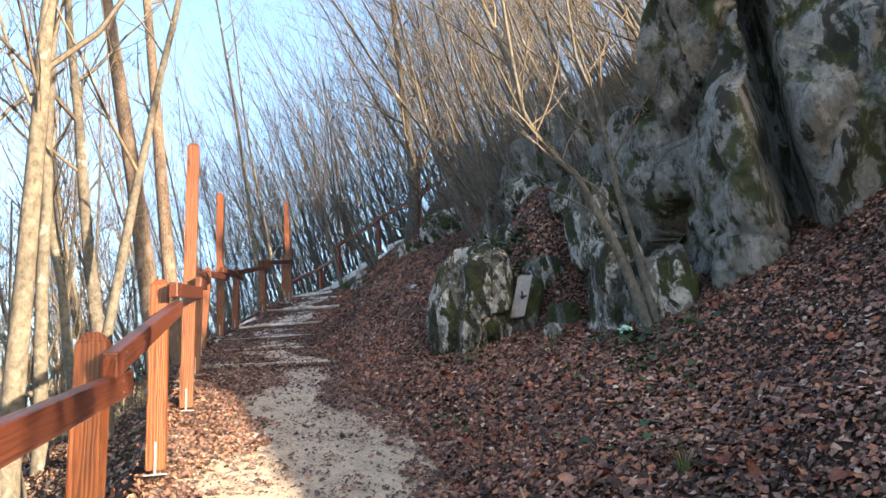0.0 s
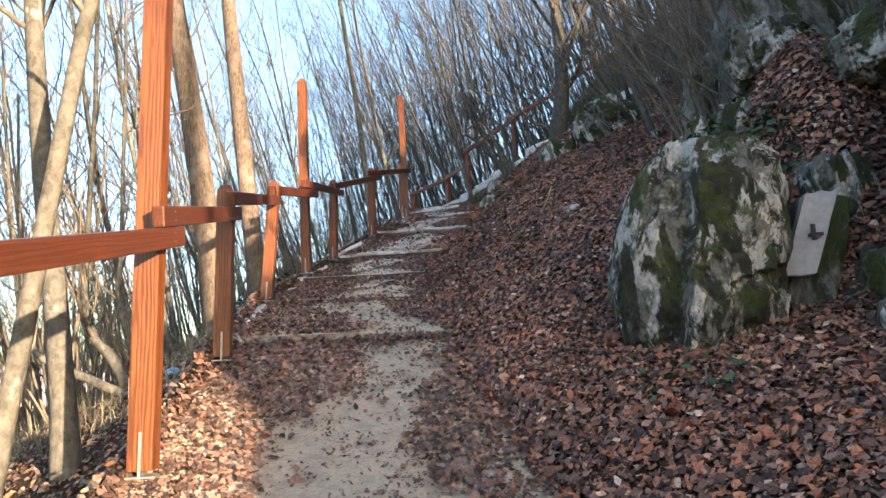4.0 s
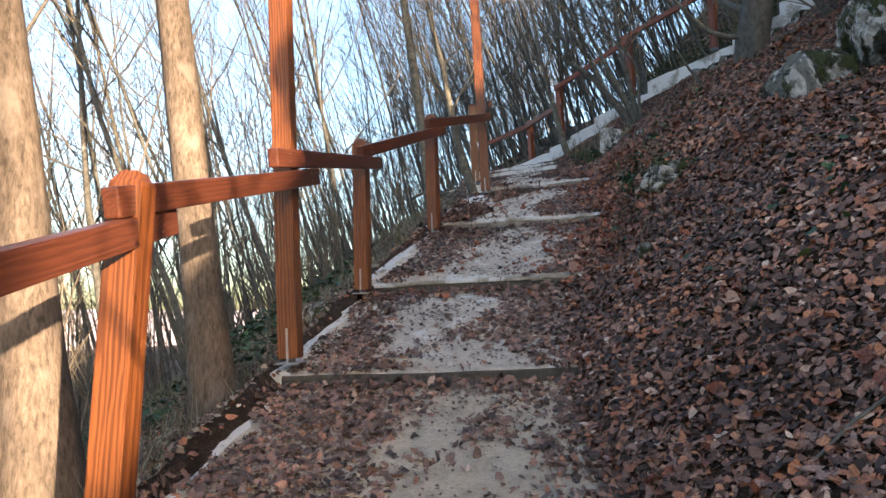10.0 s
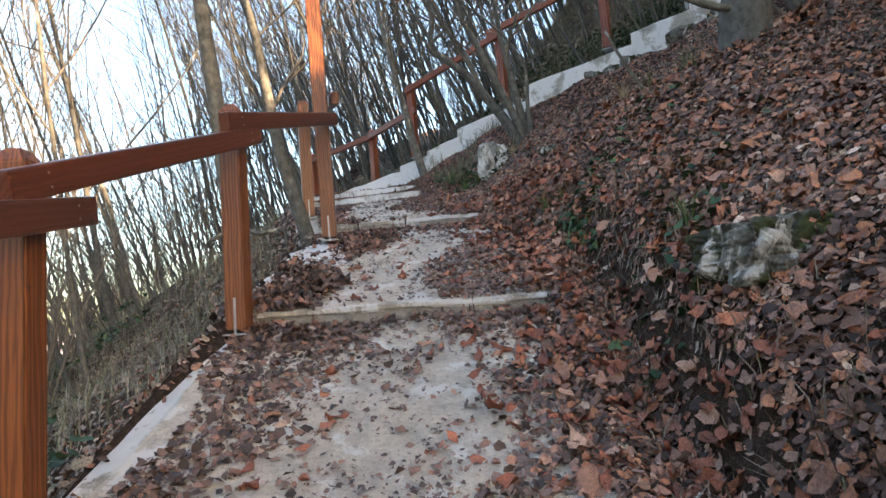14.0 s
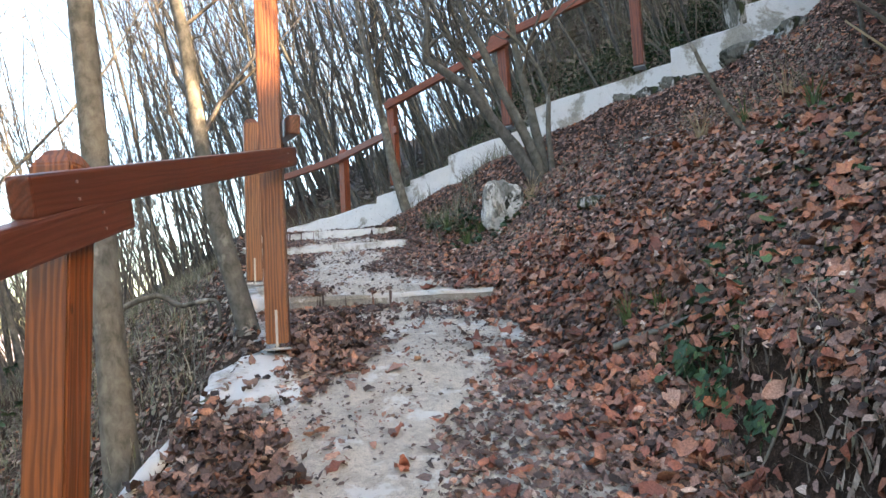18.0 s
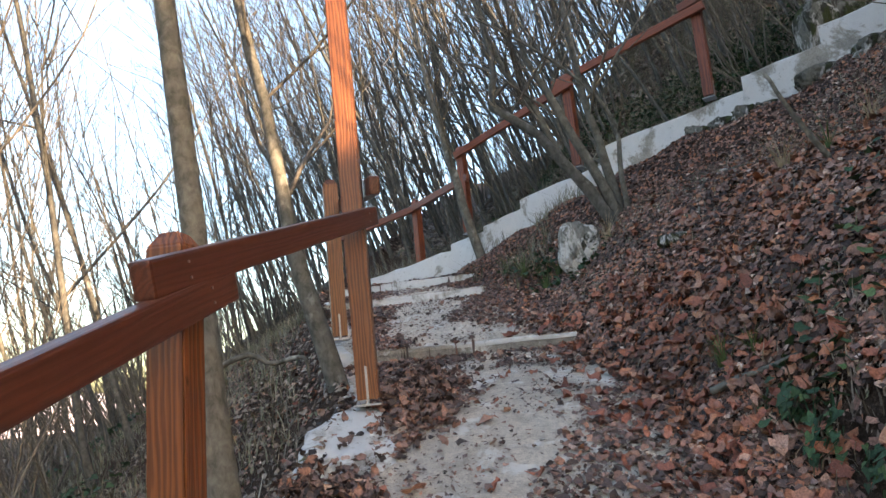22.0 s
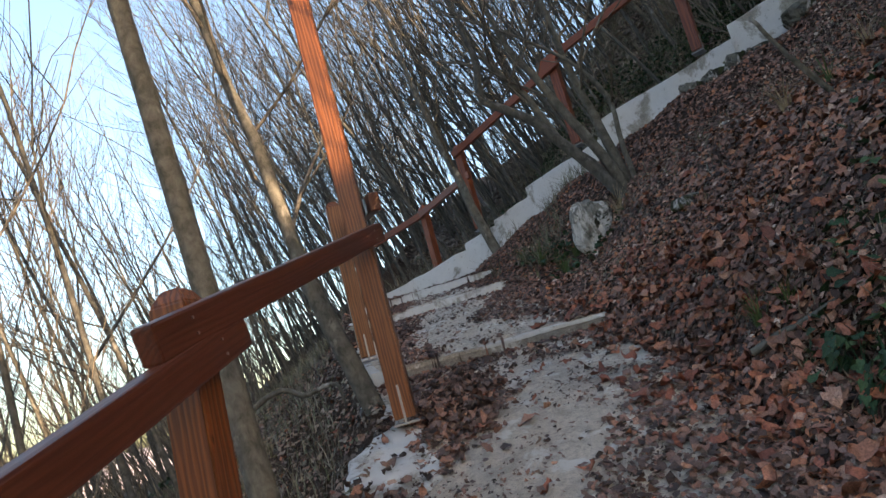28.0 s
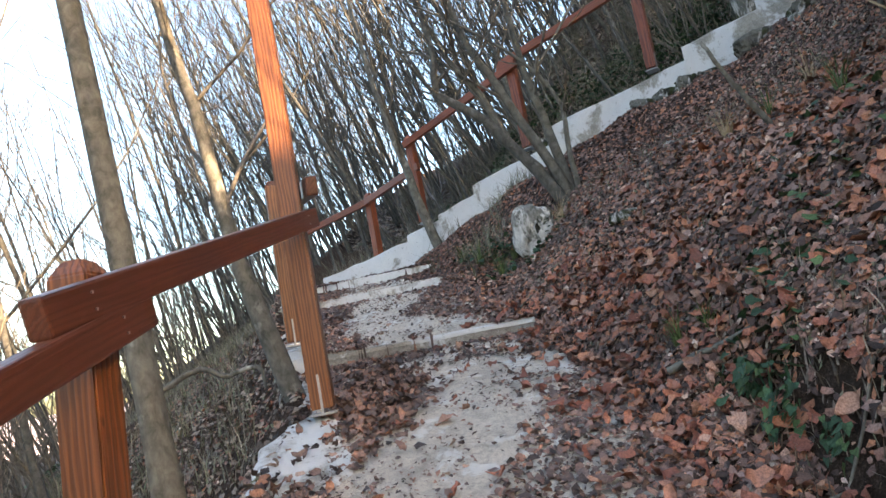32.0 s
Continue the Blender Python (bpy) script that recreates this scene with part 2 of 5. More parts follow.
PATH_LEAF = make_leaf("trodden_leaf", [(0.0, (0.03, 0.021, 0.018)), (0.3, (0.095, 0.062, 0.052)), (0.6, (0.17, 0.112, 0.094)), (0.82, (0.235, 0.13, 0.098)), (0.95, (0.32, 0.155, 0.10)), (1.0, (0.42, 0.32, 0.27))])
PALE_LEAF = make_leaf("weathered_leaf", [(0.0, (0.06, 0.045, 0.034)), (0.3, (0.16, 0.113, 0.084)), (0.6, (0.255, 0.192, 0.148)), (0.85, (0.35, 0.28, 0.22)), (1.0, (0.12, 0.13, 0.066))])
BRIGHT = make_leaf("orange_leaf", [(0.0, (0.15, 0.055, 0.038)), (0.4, (0.26, 0.092, 0.058)), (0.75, (0.35, 0.137, 0.082)), (1.0, (0.40, 0.25, 0.18))])
GREEN = make_leaf("green_leaf", [(0.0, (0.015, 0.035, 0.016)), (0.6, (0.028, 0.07, 0.032)), (1.0, (0.06, 0.10, 0.035))])
STEEL = plain("galvanised_steel", (0.36, 0.36, 0.37), 0.5, 0.9)


# ---- mesh helpers ----
def mesh_of(name, verts, faces, mat, smooth=False):
    me = bpy.data.meshes.new(name)
    me.from_pydata([tuple(v) for v in verts], [], [tuple(f) for f in faces])
    me.materials.append(mat)
    if smooth:
        me.polygons.foreach_set("use_smooth", [True] * len(me.polygons))
    me.update()
    return me


def put(name, mesh, parent=None, m=None, label=""):
    ob = new(name, mesh)
    ob.parent = parent
    if m is not None:
        ob.matrix_basis = m
    return tagged(ob, label)


def from_bm(name, bm, mat, smooth=False):
    me = bpy.data.meshes.new(name)
    bmesh.ops.recalc_face_normals(bm, faces=bm.faces)
    bm.to_mesh(me)
    bm.free()
    me.materials.append(mat)
    if smooth:
        me.polygons.foreach_set("use_smooth", [True] * len(me.polygons))
    return me


def box_bm(x0, x1, y0, y1, z0, z1, bevel=0.0):
    bm = bmesh.new()
    bmesh.ops.create_cube(bm, size=1)
    for v in bm.verts:
        v.co = Vector((x0 + (v.co.x + 0.5) * (x1 - x0), y0 + (v.co.y + 0.5) * (y1 - y0), z0 + (v.co.z + 0.5) * (z1 - z0)))
    if bevel:
        bmesh.ops.bevel(bm, geom=bm.edges[:], offset=bevel, segments=2, affect="EDGES", profile=0.6)
    return bm


def fractal(p, octaves=4, gain=0.5):
    total, size = 0.0, 1.0
    for _ in range(octaves):
        total += size * noise.noise(p)
        p, size = p * 2.07, size * gain
    return total


# ---- the lie of the land ----
POST_Y = (3.2, 4.85, 6.53, 8.20, 9.66, 11.55, 13.12, 14.62, 16.22, 17.88, 19.33)
POST_X = (-0.60, -1.00, -1.50, -2.00, -2.50, -3.16, -3.45, -3.70, -3.64, -3.50, -4.00)
STEPS = (4.55, 10.12, 11.55, 13.05, 14.72, 16.33, 19.15, 20.85, 21.8)
RISERS = (0.05, 0.055, 0.02, 0.065, 0.085, 0.09, 0.085, 0.08, 0.09)


def left_x(y):
    return np.interp(y, (-8, 0, *POST_Y, 21.5, 24), (0.6, 0.1, *POST_X, -4.6, -5.2))


def right_x(y):
    return np.interp(y, (-8, 2, 5, 8.2, 9.66, 10.47, 11.5, 13.2, 14.8, 16.45, 17.9, 19.06, 20.7, 21.9, 24), (1.6, 1.2, 0.75, -0.1, -0.75, -1.04, -1.45, -1.92, -2.08, -2.03, -2.1, -2.32, -3.05, -3.3, -3.5))


def skew_at(q):
    return np.interp(q, (5, 10.12, 11.5, 13.05, 14.72, 16.33, 19, 21), (0.35, 0.38, 0.32, 0.18, 0.11, 0.10, 0.0, -0.15))


def skewed(x, y):
    q = y
    for _ in range(6):
        q = y - skew_at(q) * (x - left_x(q) + 0.02)
    return q


def smooth_z(q):
    return 0.06 + np.interp(q, (-30, -8, 2, 3.2, 4.85, 6.53, 8.2, 9.66, 11.55, 13.12, 14.62, 16.22, 17.88, 19.15, 20.7, 21.8, 24, 40, 90), (-11, -4.0, -0.88, -0.55, -0.12, 0.42, 1.0, 1.53, 2.15, 2.56, 3.03, 3.69, 4.28, 4.60, 5.12, 5.42, 5.75, 11.0, 26.0))


def path_z(q):
    after = np.zeros_like(np.asarray(q, float))
    for start, end, up in zip(STEPS, (*STEPS[1:], 23.2), RISERS):
        after = np.where((q > start) & (q <= end), up * (end - q) / (end - start), after)
    return smooth_z(q) - 0.06 + after


WALL_A, WALL_B = Vector((-4.35, 23.85, 6.0)), Vector((1.6, 20.48, 7.62))


def beyond_wall(x, y):
    d = (WALL_B - WALL_A).xy.normalized()
    along = (x - WALL_A.x) * d.x + (y - WALL_A.y) * d.y
    off = -(x - WALL_A.x) * d.y + (y - WALL_A.y) * d.x
    return along, off


def wall_top(along):
    return np.interp(along, (-6, 0, 1.05, 1.7, 2.15, 3.3, 4.85, 5.6, 6.6, 20), (5.45, 5.95, 6.05, 6.28, 6.38, 6.66, 7.04, 7.24, 7.5, 11.5))


def rolling(x, y):
    return 0.05 * np.sin(1.7 * x + 0.6 * y) * np.sin(1.1 * y - 0.4 * x) + 0.025 * np.sin(4.3 * x + 1.2) * np.sin(3.7 * y + x)


def ease(v):
    v = np.clip(v, 0, 1)
    return v * v * (3 - 2 * v)


def ground_z(x, y):
    x, y = np.asarray(x, float), np.asarray(y, float)
    q = skewed(np.minimum(x, right_x(y)), y)
    inside = ease((x - left_x(y) + 0.1) / 0.15) * ease((right_x(y) + 0.05 - x) / 0.15)
    base = smooth_z(q) + 0.02 - 0.16 * inside
    slope = np.interp(y, (2, 5, 8, 9.6, 10.4, 11.5, 12.5, 15, 17, 19, 20.3, 26), (0.2, 0.3, 0.28, 0.2, 0.5, 0.56, 0.62, 0.84, 0.90, 0.70, 0.50, 0.55))
    dx = np.maximum(x - right_x(y), 0)
    rise = slope * (np.minimum(dx, 1.3) + np.interp(y, (4, 8, 10, 12, 16, 18), (0.3, 0.35, 0.5, 0.42, 0.42, 0.55)) * np.maximum(np.minimum(dx, 16) - 1.3, 0)) + 0.2 * np.maximum(np.minimum(dx, 60) - 16, 0)
    scarp = ease((y - 14.2) / 0.8) * ease((17.6 - y) / 1.0)
    rise = rise + scarp * (0.26 * ease((dx - 0.3) / 0.18) - 0.24 * ease(dx / 0.3) - 0.1 * ease((dx - 0.6) / 1.2))
    # added rise, mostly out of view, tuned to keep the low sun off the path
    shade_rise = np.interp(y, (-25, -6, 1, 4, 6.5, 9, 10.5), (0.04, 0.10, 0.29, 0.42, 0.36, 0.36, 0.0))
    back = np.maximum(np.minimum(x, 10.5) - np.interp(y, (-6, 2, 9), (2.2, 1.5, 1.9)), 0)
    rise = rise + shade_rise * (back + 0.1 * back * back)
    rise = rise + 0.035 * np.sin(3.1 * y + 2 * x) * ease(dx / 0.5)
    dl = np.maximum(left_x(y) - 0.14 - x, 0)
    fall = 0.18 * (1 - np.exp(-dl / 0.12)) + 0.50 * np.minimum(dl, 45) + 0.15 * np.maximum(np.minimum(dl, 120) - 45, 0)
    z = base + rise - fall + rolling(x, y) * np.clip((dx + dl) * 1.5, 0, 1)
    along, off = beyond_wall(x, y)
    top = wall_top(along) - 0.06 + 0.86 * np.maximum(off - 1.0, 0) * np.clip((along + 1.5) / 3, 0, 1)
    front = wall_top(along) - np.interp(along, (0, 1.2, 1.45, 1.75, 2.4, 3, 4.6, 5.2, 5.7, 6.3), (0.6, 0.8, 0.72, 0.46, 0.41, 0.36, 0.32, 0.3, 0.3, 0.18)) + 0.05 * np.sin(3.3 * along) + 0.04 * np.sin(9.1 * along)
    near = ease((off + 1.2) / 1.1) * ease((along - 0.3) / 1.2) * (off < 0.06)
    z = z * (1 - near) + front * near
    z = z - 0.33 * np.exp(-(((x + 2.25) / 0.45) ** 2) - ((y - 20.55) / 0.6) ** 2) * (off < 0)
    z = z - 0.18 * np.exp(-(((x + 2.75) / 0.45) ** 2) - ((y - 21.6) / 0.6) ** 2) * (off < 0)
    side, away = 0.616 * x + 0.788 * y, 0.788 * x - 0.616 * y
    z = z + 0.9 * np.exp(-(((x - 1.62) / 0.5) ** 2) - ((y - 11.0) / 0.75) ** 2)
    # ridge added across the sun's line to shade the upper wood
    z = z + 3.2 * ease((side - 13.0) / 2.2) * ease((away + 7.5) / 7)
    use = np.clip(off / 0.12, 0, 1) * np.clip((along + 0.4) / 0.3, 0, 1) * np.clip((22 - off) / 12, 0, 1)
    return z * (1 - use) + top * use


def on_path(x, y):
    return (x > left_x(y) - 0.1) & (x < right_x(y) + 0.1) & (y > -6.8) & (y < 23)


def surface_z(x, y):
    return np.where(on_path(x, y), np.maximum(path_z(skewed(x, y)), ground_z(x, y)), ground_z(x, y))


def stretch(near, far, ends):
    a = np.linspace(near[0], near[1], near[2])
    k = np.linspace(0, 1, far)[1:] ** 2.6
    return np.concatenate([(a[0] - k * (a[0] - ends[0]))[::-1], a, a[-1] + k * (ends[1] - a[-1])])


gx, gy = stretch((-8, 5, 118), 34, (-700, 700)), stretch((1, 26, 200), 34, (-700, 700))
mx, my = np.meshgrid(gx, gy)
mz = ground_z(mx, my)
cols = len(gx)
grid_faces = [(r * cols + c, r * cols + c + 1, (r + 1) * cols + c + 1, (r + 1) * cols + c) for r in range(len(gy) - 1) for c in range(cols - 1)]
tagged(new("ground", mesh_of("ground", np.stack([mx.ravel(), my.ravel(), mz.ravel()], 1), grid_faces, SOIL, True)), "wooded hillside of dark soil under brown leaf litter", "ground", kind="structure")

# far hillside; the distance haze is put into its pale pinkish colour
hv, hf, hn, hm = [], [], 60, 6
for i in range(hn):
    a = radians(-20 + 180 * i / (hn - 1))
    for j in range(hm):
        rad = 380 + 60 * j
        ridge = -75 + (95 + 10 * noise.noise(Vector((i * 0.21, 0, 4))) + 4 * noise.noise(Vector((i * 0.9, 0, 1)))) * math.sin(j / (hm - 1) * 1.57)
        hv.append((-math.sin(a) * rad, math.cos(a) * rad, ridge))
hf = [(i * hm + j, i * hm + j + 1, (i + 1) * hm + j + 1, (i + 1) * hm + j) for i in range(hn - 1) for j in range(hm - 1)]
tagged(new("backdrop", mesh_of("backdrop", hv, hf, plain("haze_coloured_hillside", (0.50, 0.44, 0.46), 1.0), True)), "hillside across the valley, with haze put into its pale colour", "hillside", kind="structure")

# ---- stepped path ----
path = tagged(new("path"), "stepped hillside path of sandy concrete with leaves on it", "path", kind="structure")


def front_edge(x, number):
    return 0.045 * noise.noise(Vector((x * 2.3, number * 3.1, 0.4))) + 0.03 * noise.noise(Vector((x * 8.5, number * 1.7, 2.4)))


def step_mesh(q0, q1, number):
    verts, faces, nu, nv = [], [], 30, 16
    for j in range(nv):
        q = q0 + (q1 - q0) * j / (nv - 1)
        for i in range(nu):
            lx = left_x(q) - 0.02
            k = skew_at(q)
            rx = right_x(q + k * 1.6) + 0.12
            x = lx + (rx - lx) * i / (nu - 1)
            wob = front_edge(x, number)
            y = q + k * (x - lx) + (wob if j == 0 else 0)
            z = float(path_z(q + (0.003 if j == 0 else -0.003 if j == nv - 1 else 0))) + 0.012 * noise.noise(Vector((x * 2.1, y * 2.1, 3)))
            verts.append((x, y, z - (0.012 if j == 0 else 0)))
    for j in range(nv - 1):
        for i in range(nu - 1):
            faces.append((j * nu + i, j * nu + i + 1, (j + 1) * nu + i + 1, (j + 1) * nu + i))
    ring = list(range(nu)) + [j * nu + nu - 1 for j in range(1, nv)] + [(nv - 1) * nu + i for i in range(nu - 2, -1, -1)] + [j * nu for j in range(nv - 2, 0, -1)]
    n0 = len(verts)
    for v in ring:
        x, y, z = verts[v]
        verts.append((x, y - (0.012 if v < nu else 0), z - 0.24))
    for i in range(len(ring)):
        a, b = ring[i], ring[(i + 1) % len(ring)]
        faces.append((b, a, n0 + i, n0 + (i + 1) % len(ring)))
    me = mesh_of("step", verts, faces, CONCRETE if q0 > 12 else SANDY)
    # riser faces get the darker colours, with their shade painted in
    me.materials.append(PAINTED if q0 > 20 else PALE_RISER if q0 > 15 or q0 < 11 else SHADED_RISER)
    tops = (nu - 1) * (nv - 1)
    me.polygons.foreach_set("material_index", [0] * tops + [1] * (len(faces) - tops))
    return me


def nosing_mesh(q0, number):
    """The whitewashed front lip of a step, broken and uneven along its back edge."""
    bm, rows, n = bmesh.new(), [], 44
    k = float(skew_at(q0))
    lx, rx = float(left_x(q0)) + 0.05, float(right_x(q0 + k * 1.6)) + 0.02
    for i in range(n):
        x = lx + (rx - lx) * i / (n - 1)
        y = q0 + k * (x - lx) + front_edge(x, number) - 0.002
        deep = 0.035 + 0.19 * noise.noise(Vector((x * 2.6, number * 2.7, 7))) + 0.07 * noise.noise(Vector((x * 9, number, 2)))
        z = float(path_z(q0 + 0.003)) + 0.012 * noise.noise(Vector((x * 2.1, y * 2.1, 3)))
        deep = max(deep, 0.014)
        rows.append([bm.verts.new(p) for p in ((x, y - 0.004, z - 0.03), (x, y - 0.002, z - 0.009), (x, y + 0.012, z - 0.002), (x, y + deep, z + 0.002 + 0.02 * deep), (x, y + deep, z - 0.05))])
    for a, c in zip(rows, rows[1:]):
        for i in range(5):
            bm.faces.new((a[i], a[(i + 1) % 5], c[(i + 1) % 5], c[i]))
    bm.faces.new(rows[0])
    bm.faces.new(rows[-1][::-1])
    return from_bm("nosing", bm, CHIPPED)


bounds = (-7.0, *STEPS, 23.2)
for number in range(0, len(bounds) - 1):
    tread = put("step", step_mesh(bounds[number], bounds[number + 1], number), path)
    if 14 < bounds[number]:
        put("nosing", nosing_mesh(bounds[number], number), tread, None, "chipped whitewashed step edge")


def edging_mesh(y0, y1, seed):
    bm, rings = bmesh.new(), []
    n = 12
    for j in range(n + 1):
        y = y0 + (y1 - y0) * j / n
        cx, z = float(left_x(y)), float(path_z(min(max(y, y0 + 0.02), y1 - 0.02)))
        wide = 0.03 + 0.05 * math.exp(-(((y - 11.1) / 0.45) ** 2)) + 0.22 * math.exp(-(((y - 17.4) / 0.3) ** 2)) + 0.06 * noise.noise(Vector((y * 1.9, seed, 0))) + 0.035 * noise.noise(Vector((y * 7, seed, 5)))
        up = 0.016 * math.exp(-(((y - 17.4) / 0.3) ** 2)) + 0.02 * math.exp(-(((y - 11.1) / 0.45) ** 2)) + 0.012 * math.exp(-(((y - 15.6) / 0.5) ** 2)) + 0.011 * noise.noise(Vector((y * 5, seed, 9)))
        rings.append([bm.verts.new(p) for p in ((cx - 0.16 - wide * 0.3, y, z - 0.42), (cx - 0.13 - wide * 0.25, y, z - 0.02), (cx - 0.09, y, z + up), (cx + wide - 0.03, y, z + up), (cx + wide + 0.02, y, z - 0.05), (cx + wide + 0.02, y, z - 0.42))])
    for a, b in zip(rings, rings[1:]):
        for i in range(6):
            bm.faces.new((a[i], a[(i + 1) % 6], b[(i + 1) % 6], b[i]))
    bm.faces.new(rings[0])
    bm.faces.new(rings[-1][::-1])
    return from_bm("edging", bm, PAINTED if y0 > 9 else CONCRETE)


def apron_mesh(cx, cy, rx, ry, seed):
    """A spilled, rough-edged patch of whitewashed concrete."""
    verts, faces, n = [], [], 48
    for ring, (k, up) in enumerate(((0.35, 0.032), (0.7, 0.028), (0.94, 0.02), (1.0, 0.004), (1.03, -0.3))):
        for i in range(n):
            a = 2 * math.pi * i / n
            w = 1 + 0.30 * noise.noise(Vector((math.cos(a) * 1.6, math.sin(a) * 1.6, seed))) + 0.12 * noise.noise(Vector((math.cos(a) * 6, math.sin(a) * 6, seed)))
            x, y = cx + rx * k * w * math.cos(a), cy + ry * k * w * math.sin(a)
            verts.append((x, y, float(path_z(skewed(x, y))) + up + 0.012 * noise.noise(Vector((x * 7, y * 7, 1)))))
    verts.append((cx, cy, float(path_z(skewed(cx, cy))) + 0.033))
    for r in range(4):
        faces += [(r * n + i, r * n + (i + 1) % n, (r + 1) * n + (i + 1) % n, (r + 1) * n + i) for i in range(n)]
    faces += [(len(verts) - 1, (i + 1) % n, i) for i in range(n)]
    faces = [f[::-1] for f in faces]
    return mesh_of("apron", verts, faces, SPILL, True)


for number, (cx, cy, rx, ry) in enumerate(((-3.55, 17.62, 0.19, 0.36), (-3.70, 16.8, 0.035, 0.3), (-3.58, 16.45, 0.12, 0.08), (-3.90, 18.75, 0.03, 0.25))):
    put("apron", apron_mesh(cx, cy, rx, ry, number * 3.1), path, None, "rough whitewashed concrete patch at the path edge")

edges = (6.53, 8.2, *STEPS[1:6], 17.88, *STEPS[6:])
for seed, (a, b) in enumerate(zip(edges, edges[1:])):
    put("edging", edging_mesh(a, b, seed * 1.7), path, None, "whitewashed concrete edge strip")

# ---- retaining wall of the upper flight ----
retaining = tagged(new("wall_upper"), "low whitewashed concrete retaining wall with a stepped top", "wall", kind="structure")
wall_dir = (WALL_B - WALL_A).xy.normalized()
WALL_TOPS = ((-0.45, 1.08, 5.93, 6.08), (1.08, 1.62, 6.17, 6.24), (1.62, 2.15, 6.31, 6.40), (2.15, 3.3, 6.53, 6.68), (3.3, 4.85, 6.88, 7.06), (4.85, 5.6, 7.21, 7.28), (5.6, 7.2, 7.48, 7.62))
for a, b, za, zb in WALL_TOPS:
    bm, rings, n = bmesh.new(), [], 8
    for j in range(n + 1):
        u = a + (b - a) * j / n
        t = za + (zb - za) * j / n + 0.03 * noise.noise(Vector((u * 4, a, 0)))
        x, y = WALL_A.x + wall_dir.x * u, WALL_A.y + wall_dir.y * u
        face = 0.05 * noise.noise(Vector((u * 3, 2, a)))
        nx, ny = -wall_dir.y, wall_dir.x
        rings.append([bm.verts.new((x + nx * o, y + ny * o, z)) for o, z in ((-0.16 + face, t - 1.0), (-0.13 + face, t - 0.35), (-0.10 + face, t - 0.02), (-0.08, t), (0.14, t), (0.16, t - 1.0))])
    for p, q in zip(rings, rings[1:]):
        for i in range(6):
            bm.faces.new((p[i], p[(i + 1) % 6], q[(i + 1) % 6], q[i]))
    bm.faces.new(rings[0])
    bm.faces.new(rings[-1][::-1])
    put("wall_section", from_bm("wall_section", bm, PAINTED), retaining)

# ---- fence ----
POST_W, SHORT, TALL = 0.106, 1.20, 2.50


def post_mesh(height, mat=None):
    w = POST_W / 2
    bm = box_bm(-w, w, -w, w, 0.03, height - 0.042, 0.0)
    top = [f for f in bm.faces if f.normal.z > 0.9]
    r = bmesh.ops.extrude_face_region(bm, geom=top)
    cap = [v for v in r["geom"] if isinstance(v, bmesh.types.BMVert)]
    for v in cap:
        v.co.x, v.co.y, v.co.z = v.co.x * 0.5, v.co.y * 0.55, height
    bmesh.ops.delete(bm, geom=top, context="FACES_ONLY")
    bmesh.ops.bevel(bm, geom=bm.edges[:], offset=0.005, segments=2, affect="EDGES")
    return from_bm("post", bm, mat or WOOD)


def plate_mesh():
    bm = box_bm(-0.064, 0.064, -0.064, 0.064, 0.0, 0.01, 0.002)
    return from_bm("base_plate", bm, STEEL)


def fin_mesh():
    bm = box_bm(-0.006, 0.006, -POST_W / 2 - 0.003, POST_W / 2 + 0.003, 0.0, 0.19, 0.001)
    return from_bm("bracket", bm, STEEL)


def bolt_mesh():
    bm = bmesh.new()
    bmesh.ops.create_cone(bm, cap_ends=True, segments=8, radius1=0.0045, radius2=0.003, depth=0.004)
    return from_bm("bolt", bm, STEEL)


SHORT_POST, TALL_POST, PLATE, FIN, BOLT = post_mesh(SHORT), post_mesh(TALL), plate_mesh(), fin_mesh(), bolt_mesh()


def add_post(parent, x, y, z, turn, tall=False, tilt=(0, 0), meshes=None):
    p = put("post", (meshes or (SHORT_POST, TALL_POST))[tall], parent, pose(x, y, z, tilt[0], tilt[1], turn))
    put("base_plate", PLATE, p, None, "galvanised steel base plate")
    put("bracket", FIN, p, None, "galvanised steel fin let into the post")
    return p


def add_rail(parent, a, b, wood=None, height=0.094, thick=0.056):
    a, b = Vector(a), Vector(b)
    length = (b - a).length
    bm = box_bm(-thick / 2, thick / 2, -height / 2, height / 2, 0, length, 0.009)
    me = from_bm("rail", bm, wood or RAIL_WOOD)
    zv = (b - a).normalized()
    xv = Vector((0, 0, 1)).cross(zv).normalized()
    yv = zv.cross(xv)
    m = Matrix((xv, yv, zv)).transposed().to_4x4()
    m.translation = a
    r = put("rail", me, parent, m)
    for u in (0.16, length - 0.16):
        for k in (-0.02, 0.02):
            put("bolt", BOLT, r, Matrix.Translation((-thick / 2 - 0.002 if xv.x < 0 else thick / 2 + 0.002, k, u)) @ pose(0, 0, 0, 0, 90, 0), "steel screw head")
    return r


RED_POSTS = post_mesh(SHORT, RED_WOOD), post_mesh(TALL, RED_WOOD)


